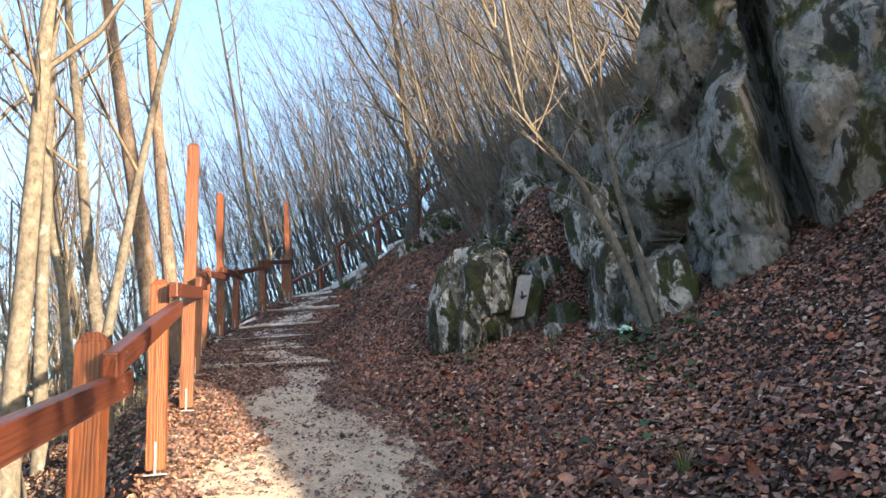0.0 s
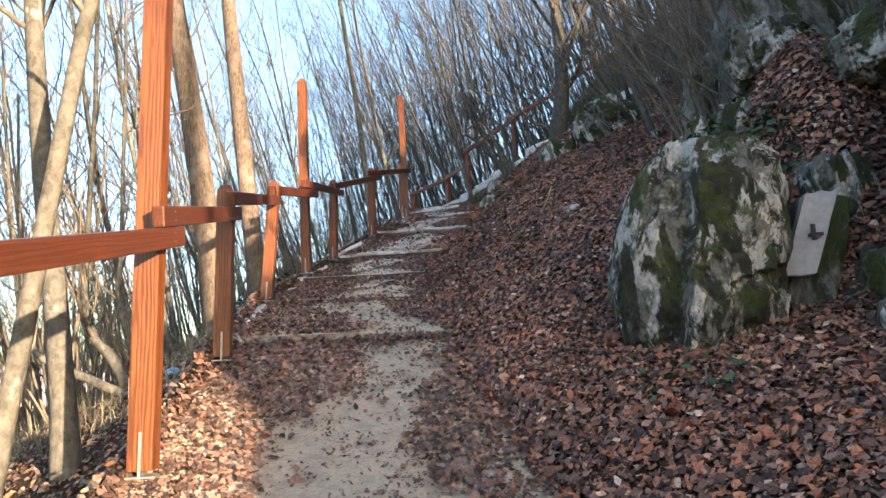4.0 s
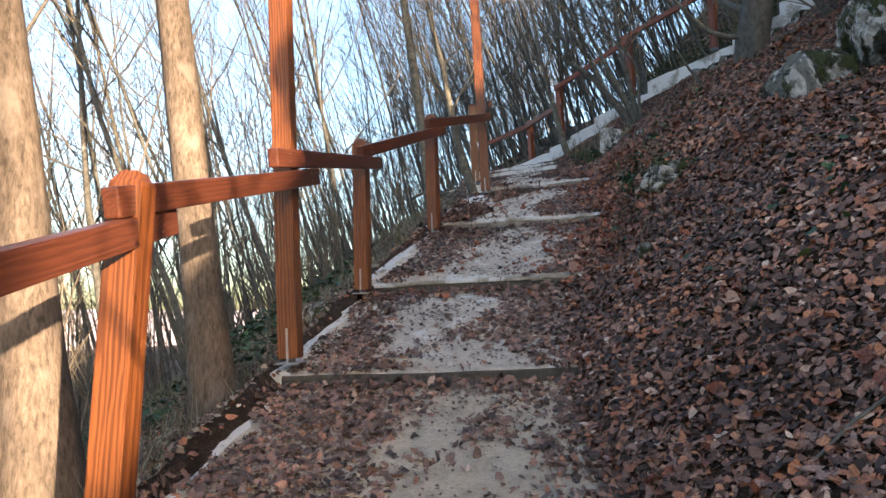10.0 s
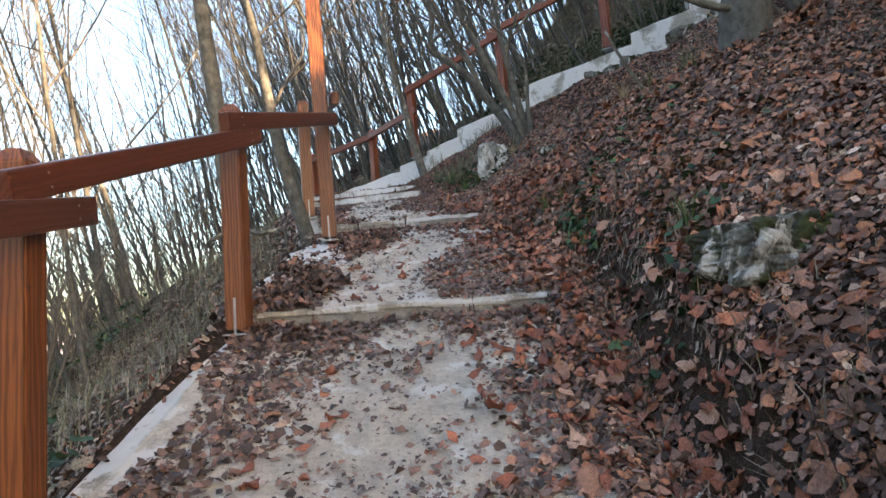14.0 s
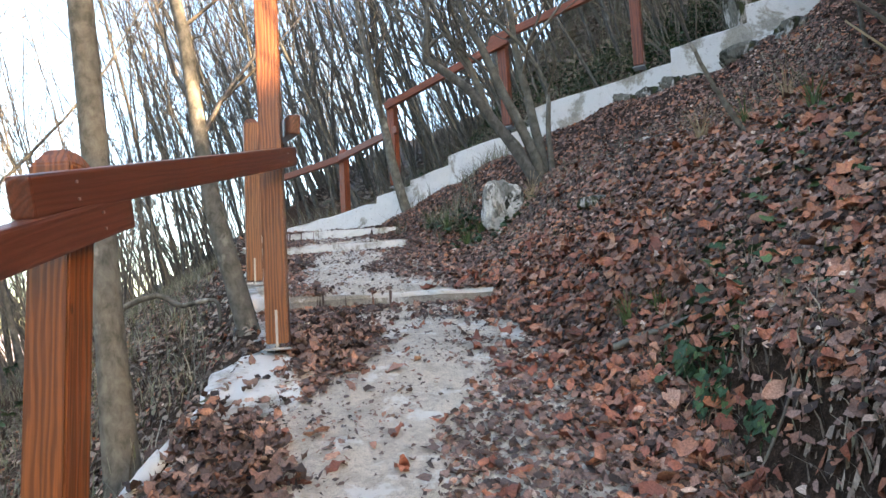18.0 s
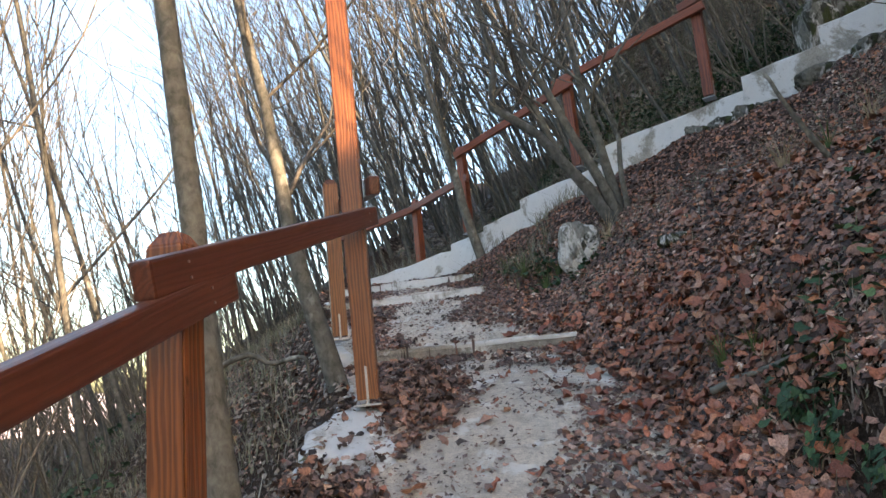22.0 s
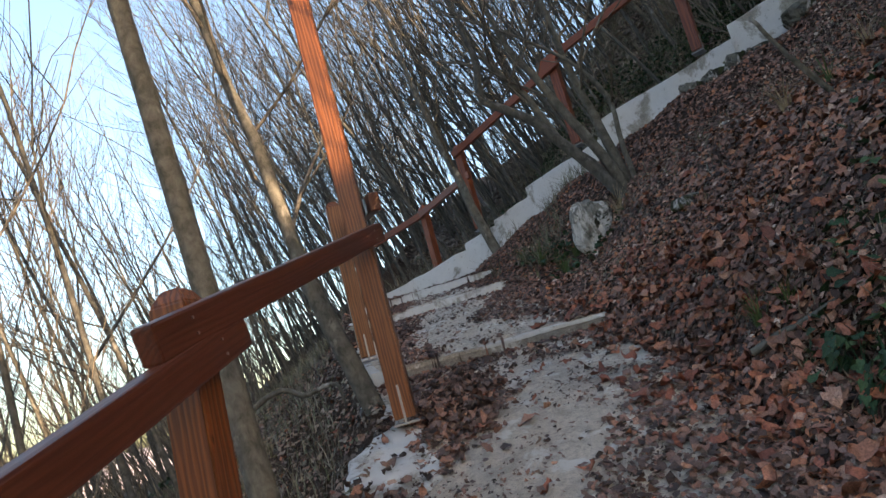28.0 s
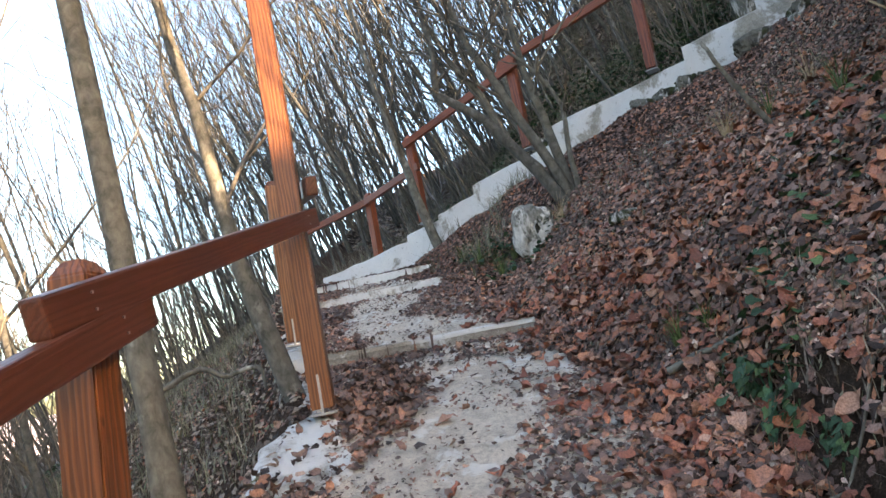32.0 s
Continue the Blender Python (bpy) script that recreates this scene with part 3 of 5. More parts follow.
def run_fence(parent, feet, high, side=1.0, ends=0, tilted=-1, meshes=None, rail_wood=None, ends_of={}):
    for i, (x, y, z) in enumerate(feet[: len(feet) - ends]):
        a, b = feet[max(i - 1, 0)], feet[min(i + 1, len(feet) - 1)]
        turn = math.degrees(math.atan2(-(b[0] - a[0]), b[1] - a[1]))
        add_post(parent, x, y, z, turn, i in high, (0.6 * math.sin(i * 2.3), 3.5 if tilted == i else 0.8 * math.cos(i * 1.7)), meshes)
    for i, ((x0, y0, z0), (x1, y1, z1)) in enumerate(zip(feet, feet[1:])):
        before, after, up0, up1 = ends_of.get(i, (0.17, 0.13, 0.0, 0.0))
        d = Vector((x1 - x0, y1 - y0, 0)).normalized()
        out = Vector((d.y, -d.x, 0)) * side * (POST_W / 2 + 0.029)
        p, q = Vector((x0, y0, z0 + 1.105 + up0)) + out, Vector((x1, y1, z1 + 1.0 + up1)) + out
        way = (q - p).normalized()
        add_rail(parent, p - way * before, q + way * after, rail_wood)


fence = tagged(new("fence"), "orange-brown stained wooden post and rail fence beside the path", "fence")
FOOT_Z = (-0.72, -0.2, 0.50, 1.025, 1.546, 2.157, 2.655, 3.072, 3.71, 4.366, 4.79)
run_fence(fence, list(zip(POST_X, POST_Y, FOOT_Z)), (3, 6, 9), tilted=5, ends_of={2: (0.16, 0.16, 0.025, 0.035), 3: (0.17, 0.06, 0.03, 0.0), 4: (0.23, 0.3, 0.0, 0.01), 5: (0.12, 0.24, 0.0, 0.0), 6: (0.42, 0.33, 0.0, 0.01), 7: (0.16, 0.17, 0.0, 0.02), 8: (0.26, 0.02, 0.0, -0.055)})
upper_fence = tagged(new("fence"), "stained wooden fence on the whitewashed wall of the upper flight", "fence")
run_fence(upper_fence, [(-5.2, 24.9, 5.72), (-3.98, 24.15, 5.86), (-3.15, 23.28, 5.96)], (), 1.0, 1, meshes=RED_POSTS, rail_wood=RED_WOOD, ends_of={0: (0.1, 0.02, -0.05, 0.05), 1: (0.02, 0.1, -0.05, 0.05)})
run_fence(upper_fence, [(-3.2, 23.25, 6.27), (-1.79, 22.45, 6.75), (-0.42, 21.66, 7.11), (1.0, 20.86, 7.55)], (2,), 1.0, meshes=RED_POSTS, rail_wood=RED_WOOD, ends_of={0: (0.06, 0.1, -0.02, 0.02), 1: (0.16, 0.12, 0.0, 0.0), 2: (0.16, 0.1, 0.0, 0.02)})


# ---- rocks ----
def blocks(p, size, seed):
    """How far the face of a fractured rock stands out at p: flat blocks with cracks between them."""
    d, c = noise.voronoi(Vector((p.x, p.y, p.z * 0.6)) / size + Vector((seed, seed * 2.3, 0)))
    crack = math.exp(-(d[1] - d[0]) / 0.06)
    tilt = Vector((p.x, p.y, p.z * 0.6)) / size + Vector((seed, seed * 2.3, 0)) - c[0]
    way = Vector((noise.noise(c[0] * 5.1), noise.noise(c[0] * 4.3 + Vector((9, 0, 0))), noise.noise(c[0] * 3.7 + Vector((0, 9, 0)))))
    return noise.noise(c[0] * 3.3) + 0.8 * tilt.dot(way) - 0.35 * crack


def rock_mesh(name, radii, seed, mat, rough=0.16, detail=5, boxy=3.0):
    bm = bmesh.new()
    bmesh.ops.create_icosphere(bm, subdivisions=detail, radius=1)
    off = Vector((seed * 3.7, seed * 1.3, seed * 2.1))
    for v in bm.verts:
        p = v.co.copy()
        p /= (abs(p.x) ** boxy + abs(p.y) ** boxy + abs(p.z) ** boxy) ** (1 / boxy)
        size = max(radii)
        q = Vector((p.x * radii[0], p.y * radii[1], p.z * radii[2]))
        out = rough * (blocks(q, 0.75 * size, seed) + 0.35 * blocks(q, 0.28 * size, seed + 4)) + rough * 0.7 * fractal(p * 1.2 + off, 3) + 0.035 * fractal(p * 8 + off, 5, 0.65)
        v.co = q * (1 + out)
    return from_bm(name, bm, mat, False)


def gz_at(x, y):
    return float(ground_z(x, y))


def add_rock(name, x, y, z, radii, seed, label, mat=ROCK, turn=0.0, tip=(0, 0), **kw):
    ob = new(name, rock_mesh(name, radii, seed, mat, **kw))
    ob.matrix_basis = pose(x, y, z, tip[0], tip[1], turn)
    return tagged(ob, label, "rock")


main_rock = add_rock("rock", 0.53, 9.86, 1.98, (0.50, 0.50, 0.70), 3, "mossy grey and white limestone rock beside the path", detail=6, rough=0.09)
for v in main_rock.data.vertices:
    # a right lobe standing proud along a slanting crease, over a bulging foot; the sides lean to the right
    p = v.co
    side = p.x + 0.12 - 0.15 * p.z + 0.05 * noise.noise(Vector((p.z * 4, 0, 7)))
    lobe = 1 / (1 + math.exp(-side / 0.018))
    foot = 1 / (1 + math.exp((p.z + 0.24 + 0.06 * noise.noise(Vector((p.x * 5, 3, 0)))) / 0.02))
    front = max(-p.y / 0.5, 0)
    v.co.y -= front * (0.10 * lobe + 0.06 * foot * lobe - 0.05 * math.exp(-(side / 0.03) ** 2))
    v.co.x += 0.10 * p.z if p.x > 0 else 0.24 * max(p.z, 0) * -p.x / 0.5
marked = add_rock("rock", 1.09, 9.92, 1.70, (0.16, 0.38, 0.60), 8, "narrow dark limestone block with a white painted waymark", DARK_ROCK, turn=-8, tip=(-6, 16), detail=5, boxy=5.0, rough=0.06)
add_rock("rock", 1.52, 9.75, 1.62, (0.24, 0.3, 0.36), 12, "low dark mossy limestone block beside the waymark", DARK_ROCK, detail=5)
add_rock("rock", 1.42, 10.5, 2.3, (0.3, 0.3, 0.4), 13, "grey limestone block behind the waymark", detail=5, rough=0.2)
add_rock("boulder", 0.32, 15.15, 4.6, (0.5, 0.46, 0.5), 5, "large pale limestone boulder on the bank", detail=6, tip=(0, -18))
add_rock("boulder", -0.40, 15.1, 4.24, (0.28, 0.28, 0.36), 15, "pale limestone boulder with yellow lichen on the bank", detail=5, tip=(0, -20))
add_rock("stone", -1.62, 14.1, gz_at(-1.62, 14.1) + 0.02, (0.05, 0.045, 0.055), 31, "small white stone in the leaf litter", detail=3)
add_rock("stone", -0.22, 11.65, gz_at(-0.22, 11.65) + 0.02, (0.035, 0.10, 0.03), 32, "flat pale sliver of stone on the bank", PALE_ROCK, 40, detail=3)
add_rock("stone", 0.75, 13.3, gz_at(0.75, 13.3) + 0.02, (0.07, 0.08, 0.09), 33, "small white stone in the leaf litter", detail=3)
add_rock("rock", 1.6, 22.9, gz_at(1.6, 22.9) + 0.1, (0.4, 0.3, 0.45), 34, "mossy rock on the slope above the wall", CLIFF, detail=5)
add_rock("rock", -2.2, 23.6, gz_at(-2.2, 23.6) + 0.1, (0.3, 0.25, 0.35), 35, "mossy white rock on the slope above the wall", detail=4)
for n, (along, off, up, radii) in enumerate(((1.9, 0.75, 0.12, (0.16, 0.14, 0.24)), (4.95, 0.5, 0.05, (0.22, 0.16, 0.16)), (5.5, 1.5, 0.3, (0.22, 0.2, 0.5)), (5.8, 2.3, 0.35, (0.26, 0.2, 0.5)), (2.6, 1.6, 0.1, (0.3, 0.2, 0.22)), (0.9, 1.2, 0.05, (0.2, 0.16, 0.2)), (0.2, 1.5, 0.05, (0.16, 0.14, 0.22)))):
    x, y = WALL_A.x + wall_dir.x * along - wall_dir.y * off, WALL_A.y + wall_dir.y * along + wall_dir.x * off
    add_rock("rock", x, y, gz_at(x, y) + up, radii, 80 + n, "mossy pale rock on the slope above the wall", detail=4, rough=0.24)
add_rock("stone", 0.45, 20.85, gz_at(0.45, 20.85) - 0.10, (0.35, 0.16, 0.14), 36, "loose pale rubble at the foot of the wall", detail=4)
add_rock("stone", -0.55, 21.38, gz_at(-0.55, 21.38) - 0.10, (0.3, 0.16, 0.2), 41, "mossy pale rubble at the foot of the wall", detail=5, rough=0.3)
add_rock("stone", -0.2, 21.1, gz_at(-0.2, 21.1) - 0.10, (0.24, 0.16, 0.15), 42, "mossy pale rubble at the foot of the wall", detail=5, rough=0.3)
add_rock("stone", 0.75, 20.6, gz_at(0.75, 20.6) - 0.10, (0.2, 0.14, 0.12), 43, "loose pale rubble at the foot of the wall", detail=4, rough=0.3)
add_rock("stone", 0.0, 21.05, gz_at(0.0, 21.05) - 0.10, (0.22, 0.15, 0.12), 37, "loose pale rubble at the foot of the wall", detail=4)
add_rock("stone", -1.6, 19.2, gz_at(-1.6, 19.2), (0.12, 0.06, 0.05), 38, "small grey stone in the leaf litter", detail=3)
add_rock("stone", -2.1, 20.55, gz_at(-2.1, 20.55) + 0.1, (0.2, 0.17, 0.24), 6, "pale lichened stone in the bank", PALE_ROCK, detail=5)
add_rock("stone", -1.36, 15.25, 3.85, (0.24, 0.17, 0.12), 7, "lichened limestone outcrop in the leaf litter", ROCK, detail=5, rough=0.36)
add_rock("stone", 1.3, 9.1, 1.45, (0.10, 0.09, 0.2), 9, "small white stone at the foot of the rock", detail=3)

add_rock("stone", -3.98, 14.5, gz_at(-3.98, 14.5) + 0.06, (0.14, 0.12, 0.10), 51, "pale lichened stone beside a fence post", detail=4)

for n, (x, y, up, radii) in enumerate(((1.8, 12.2, 0.55, (0.5, 0.5, 0.95)), (1.25, 12.5, 0.3, (0.3, 0.3, 0.5)), (2.4, 12.9, 0.9, (0.6, 0.5, 1.1)), (0.95, 11.4, 0.08, (0.22, 0.2, 0.2)), (1.5, 11.3, 0.1, (0.28, 0.22, 0.26)), (0.02, 15.1, 0.05, (0.14, 0.12, 0.13)))):
    add_rock("rock", x, y, gz_at(x, y) + up, radii, 60 + n, "mossy limestone outcrop on the wooded slope", CLIFF if n < 3 else ROCK, detail=5, rough=0.24)

for n, (x, y, z, radii, turn) in enumerate(((1.95, 9.0, 1.75, (0.26, 0.3, 0.62), 10), (2.3, 8.55, 1.6, (0.3, 0.26, 0.5), -20), (1.98, 9.55, 2.75, (0.24, 0.3, 0.5), 25), (1.22, 11.35, 2.95, (0.34, 0.3, 0.5), 15), (1.75, 11.9, 3.5, (0.4, 0.3, 0.55), -15), (1.45, 10.15, 2.35, (0.2, 0.2, 0.26), 30), (2.1, 10.3, 3.4, (0.3, 0.5, 0.24), 40))):
    add_rock("rock", x, y, z, radii, 110 + n, "mottled mossy limestone block at the foot of the cliff", turn=turn, tip=(4 * math.sin(n), 7 * math.cos(n * 2.1)), detail=5, rough=0.18, boxy=4.0)

# white paint with a dark mark, on the narrow block
bm = bmesh.new()
rows = []
for r in range(7):
    rows.append([bm.verts.new((0.925 + 0.15 * c / 4 + 0.022 * r + 0.008 * noise.noise(Vector((r, c, 0))), 9.50 - 0.008 * c - 0.016 * r + 0.006 * noise.noise(Vector((r * 0.7, c * 0.7, 5))), 1.82 + 0.42 * r / 6 + 0.02 * noise.noise(Vector((c * 0.8, r, 3))))) for c in range(5)])
for p, q in zip(rows, rows[1:]):
    for c in range(4):
        bm.faces.new((p[c], p[c + 1], q[c + 1], q[c]))
ext = bmesh.ops.extrude_face_region(bm, geom=bm.faces[:])
for v in ext["geom"]:
    if isinstance(v, bmesh.types.BMVert):
        v.co.y += 0.10
mark = put("waymark", from_bm("waymark", bm, plain("weathered_white_paint", (0.38, 0.38, 0.40), 0.8)), None)
mark.parent = marked
mark.matrix_parent_inverse = marked.matrix_basis.inverted()
tagged(mark, "white painted waymark patch")
for w, h, dx, dz in ((0.018, 0.11, 0.0, 0.0), (0.06, 0.02, 0.01, -0.015), (0.03, 0.03, 0.0, 0.04)):
    d = put("waymark_stroke", from_bm("waymark_stroke", box_bm(1.075 + dx - w / 2, 1.075 + dx + w / 2, 9.405, 9.44, 2.05 + dz - h / 2, 2.02 + dz + h / 2, 0.004), plain("dark_paint", (0.03, 0.03, 0.03))))
    d.parent = marked
    d.matrix_parent_inverse = marked.matrix_basis.inverted()

CLIFF_LINE = [Vector(p) for p in ((2.9, 12.6, 0), (2.35, 11.0, 0), (2.12, 9.75, 0), (2.3, 9.05, 0), (2.62, 8.25, 0), (3.0, 7.75, 0), (3.45, 7.6, 0), (4.3, 7.3, 0), (5.6, 6.5, 0), (7.5, 6.5, 0), (9.5, 8.5, 0))]


def cliff_mesh(nu, nv):
    spans = [(b - a).length for a, b in zip(CLIFF_LINE, CLIFF_LINE[1:])]
    total, verts = sum(spans), []
    for j in range(nv + 4):
        for i in range(nu):
            s, k = total * i / (nu - 1), 0
            while k < len(spans) - 1 and s > spans[k]:
                s, k = s - spans[k], k + 1
            a, b = CLIFF_LINE[k], CLIFF_LINE[k + 1]
            base = a.lerp(b, min(s / spans[k], 1))
            p0, p1 = CLIFF_LINE[max(k - 1, 0)], CLIFF_LINE[min(k + 2, len(CLIFF_LINE) - 1)]
            along = (p1 - p0).normalized()
            out = Vector((along.y, -along.x, 0))
            u = i / (nu - 1)
            top = float(np.interp(u, (0, 0.14, 0.22, 0.32, 0.36, 0.5, 0.8, 1.0), (4.3, 4.0, 3.9, 4.1, 5.8, 7.2, 7.0, 6.2)))
            foot = float(np.interp(u, (0, 0.2, 0.4, 0.6, 1.0), (2.5, 1.2, 0.7, 0.6, 1.2)))
            v = min(j / nv, 1)
            z = foot - 0.4 + (top - foot + 0.4) * v + (0.06 * noise.noise(Vector((i * 0.31, j * 0.27, 3))) if 0 < j < nv else 0)
            p = base + Vector((0, 0, z))
            d = 0.30 * blocks(p, 1.5, 2.0) + 0.12 * blocks(p, 0.6, 5.0) + 0.05 * blocks(p, 0.25, 7.0) + 0.30 * fractal(p * 0.7, 3, 0.5) + 0.035 * fractal(p * 5, 5, 0.6)
            d -= 0.9 * math.exp(-((base.x - 3.2) / 0.13) ** 2) * (1 if z < 5.5 else 0.6)
            d -= 0.5 * math.exp(-((base.x - 4.1) / 0.5) ** 2 - ((z - 1.8) / 0.8) ** 2)
            d -= 0.2 * max(z - 3, 0)
            back = max(j - nv, 0)
            q = p + out * (d - (0, 0.9, 1.8, 2.4)[back])
            verts.append((q.x, q.y, q.z + ((0, -0.2, -0.4, -7.0)[back] + 0.2 * noise.noise(q) if back else 0)))
    faces = [(j * nu + i, j * nu + i + 1, (j + 1) * nu + i + 1, (j + 1) * nu + i) for j in range(nv + 3) for i in range(nu - 1)]
    return mesh_of("cliff", verts, faces, CLIFF, True)


tagged(new("cliff", cliff_mesh(290, 160)), "tall fractured limestone cliff with dark moss stains", "cliff")


# ---- trees ----
def tube(verts, faces, pts, radii, sides):
    n0 = len(verts)
    for k, (p, r) in enumerate(zip(pts, radii)):
        d = (pts[min(k + 1, len(pts) - 1)] - pts[max(k - 1, 0)]).normalized()
        u = d.orthogonal().normalized()
        if k:
            u = (last - d * last.dot(d)).normalized()
        last = u
        w = d.cross(u)
        for s in range(sides):
            a = 2 * math.pi * s / sides
            verts.append(p + (u * math.cos(a) + w * math.sin(a)) * r)
    for k in range(len(pts) - 1):
        for s in range(sides):
            a, b = n0 + k * sides + s, n0 + k * sides + (s + 1) % sides
            faces.append((a, b, b + sides, a + sides))
    faces.append(tuple(n0 + (len(pts) - 1) * sides + s for s in range(sides)))


def limb(rng, start, way, length, r0, r1, steps, wander, up):
    pts, radii, p, d = [start], [r0], start.copy(), way.normalized()
    for k in range(steps):
        d = (d + Vector((rng.gauss(0, wander), rng.gauss(0, wander), rng.gauss(0, wander) + up))).normalized()
        p = p + d * (length / steps)
        pts.append(p)
        radii.append(r0 + (r1 - r0) * (k + 1) / steps)
    return pts, radii


def through_points(rng, line, r0, r1, steps=14, jitter=0.01):
    """A trunk that bends through a few given places."""
    line = [Vector(p) for p in line]
    pts, radii = [], []
    for k in range(steps + 1):
        f = k / steps * (len(line) - 1)
        i = min(int(f), len(line) - 2)
        u = f - i
        a, b, c, d = line[max(i - 1, 0)], line[i], line[i + 1], line[min(i + 2, len(line) - 1)]
        p = 0.5 * (2 * b + (c - a) * u + (2 * a - 5 * b + 4 * c - d) * u * u + (3 * b - a - 3 * c + d) * u ** 3)
        pts.append(p + Vector((rng.gauss(0, jitter), rng.gauss(0, jitter), 0)))
        radii.append(r0 + (r1 - r0) * k / steps)
    return pts, radii


def tree_meshes(seed, height, r0, lean=(0, 0), limbs=16, bare=0.35, spread=0.5, wander=0.05, twigs=5, sides=8, line=None, up=0.03):
    rng = random.Random(seed)
    tv, tf, bv, bf = [], [], [], []
    if line:
        pts, radii = through_points(rng, line, r0, r0 * 0.25, 14, 0.006)
        height = pts[-1].z
    else:
        pts, radii = limb(rng, Vector((0, 0, -0.3)), Vector((lean[0], lean[1], 1)), height, r0, r0 * 0.18, 14, wander, up)
    radii[0] *= 1.35
    tube(tv, tf, pts, radii, sides)
    for n in range(limbs):
        f = bare + (1 - bare) * (n + rng.random()) / limbs
        k = min(int(f * 14), 13)
        start, r = pts[k].lerp(pts[k + 1], f * 14 - k), radii[k] * rng.uniform(0.3, 0.55)
        a = rng.uniform(0, 6.28)
        way = Vector((math.cos(a) * spread * 1.6, math.sin(a) * spread * 1.6, rng.uniform(0.5, 1.3)))
        length = height * rng.uniform(0.16, 0.36) * (1.25 - 0.6 * f)
        lp, lr = limb(rng, start, way, length, r, 0.004, 6, 0.11, 0.07)
        tube(bv, bf, lp, lr, 4)
        for _ in range(twigs):
            j = rng.randrange(1, 6)
            a = rng.uniform(0, 6.28)
            tw = (lp[j + 1] - lp[j]).normalized() * 0.9 + Vector((math.cos(a), math.sin(a), rng.uniform(-0.1, 0.9))) * 0.7
            sp, sr = limb(rng, lp[j], tw, length * rng.uniform(0.25, 0.55), max(lr[j] * 0.5, 0.005), 0.002, 3, 0.15, 0.06)
            tube(bv, bf, sp, sr, 3)
    return tv, tf, bv, bf


def add_tree(name, meshes, mats, m, label, category="tree", group=""):
    root = tagged(new(name), label, category, group)
    root.matrix_basis = m
    put("trunk", mesh_of("trunk", meshes[0], meshes[1], mats[0], True), root)
    if meshes[2]:
        put("crown", mesh_of("crown", meshes[2], meshes[3], mats[1], True), root)
    return root


def shrub_stems(seed, stems=7, height=3.2, r=0.018, spread=0.45, twigs=5):
    rng, made = random.Random(seed), []
    for _ in range(stems):
        v, f = [], []
        a, s = rng.uniform(0, 6.28), rng.uniform(0.1, spread)
        h = height * rng.uniform(0.55, 1.1)
        pts, radii = limb(rng, Vector((math.cos(a) * 0.12, math.sin(a) * 0.12, -0.15)), Vector((math.cos(a) * s, math.sin(a) * s, 1)), h, r * rng.uniform(0.6, 1.3), 0.003, 9, 0.07, 0.0)
        tube(v, f, pts, radii, 5)
        for _ in range(twigs):
            j = rng.randrange(2, 9)
            b = rng.uniform(0, 6.28)
            way = (pts[j + 1] - pts[j]).normalized() + Vector((math.cos(b), math.sin(b), 0.2)) * 0.8
            sp, sr = limb(rng, pts[j], way, h * rng.uniform(0.15, 0.4), max(radii[j] * 0.55, 0.004), 0.002, 4, 0.14, 0.06)
            tube(v, f, sp, sr, 3)
        made.append(mesh_of("stem", v, f, TWIG, True))
    return made


def gz(x, y):
    return float(ground_z(x, y))


# trees beside the path
def stand(name, x, y, meshes, mats, label, turn=0.0, category="tree"):
    return add_tree(name, meshes, mats, pose(x, y, gz(x, y), 0, 0, turn), label, category)


pale_tree = "tall straight tree with pale scaly bark below the fence"
stand("pine_tree", -3.92, 12.1, tree_meshes(41, 15, 0.15, (-0.17, 0.0), 10, 0.5, 0.5, 0.012, 3, 12, up=0), (PINE, TWIG), pale_tree)
stand("pine_tree", -4.35, 13.75, tree_meshes(42, 15, 0.135, (-0.12, 0.0), 10, 0.5, 0.5, 0.012, 3, 12, up=0), (PINE, TWIG), pale_tree)
stand("tree", -3.97, 17.35, tree_meshes(43, 12, 0.064, (-0.14, 0.02), 12, 0.4, 0.5, 0.02, 4, 10, up=0.01), (BARK, TWIG), "slender grey-barked tree behind the fence post")
stand("tree", -3.80, 18.5, tree_meshes(44, 10, 0.068, (0, 0), 12, 0.4, 0.5, 0.05, 4, 10, [(0.05, 0, -0.3), (-0.12, 0, 0.35), (-0.24, 0, 0.8), (-0.34, 0.02, 1.5), (-0.52, 0.05, 2.4), (-0.95, 0.1, 5), (-1.4, 0.1, 9)]), (BARK, TWIG), "slender grey tree bending out from the path edge")
stand("tree", -3.0, 22.85, tree_meshes(45, 8, 0.07, (0, 0), 10, 0.4, 0.5, 0.05, 4, 8, [(0.05, 0, -0.3), (-0.16, 0, 0.55), (-0.3, 0, 1.25), (-0.43, 0, 1.9), (-0.6, 0.1, 3), (-1.0, 0.2, 7)]), (BARK, TWIG), "thin leaning tree in front of the whitewashed wall")
stand("tree", -0.47, 17.3, tree_meshes(46, 11, 0.20, (0, 0), 14, 0.3, 0.6, 0.06, 5, 12, [(-0.05, 0, -0.4), (0, 0, 0.2), (0.1, 0, 0.8), (0.12, 0, 2), (0.0, 0.2, 5), (-0.1, 0.3, 9)]), (BARK, TWIG), "thick grey tree on the bank above the path")
stand("tree", -0.47, 17.22, tree_meshes(48, 2, 0.034, (0, 0), 7, 0.35, 0.6, 0.06, 4, 8, [(0.1, 0, 0.22), (-0.15, 0, 0.25), (-0.38, 0, 0.33), (-0.56, 0, 0.52), (-0.8, -0.05, 0.8), (-1.15, -0.1, 1.0), (-1.7, -0.1, 1.08)]), (BARK, TWIG), "grey limb arching out of the foot of the thick tree")
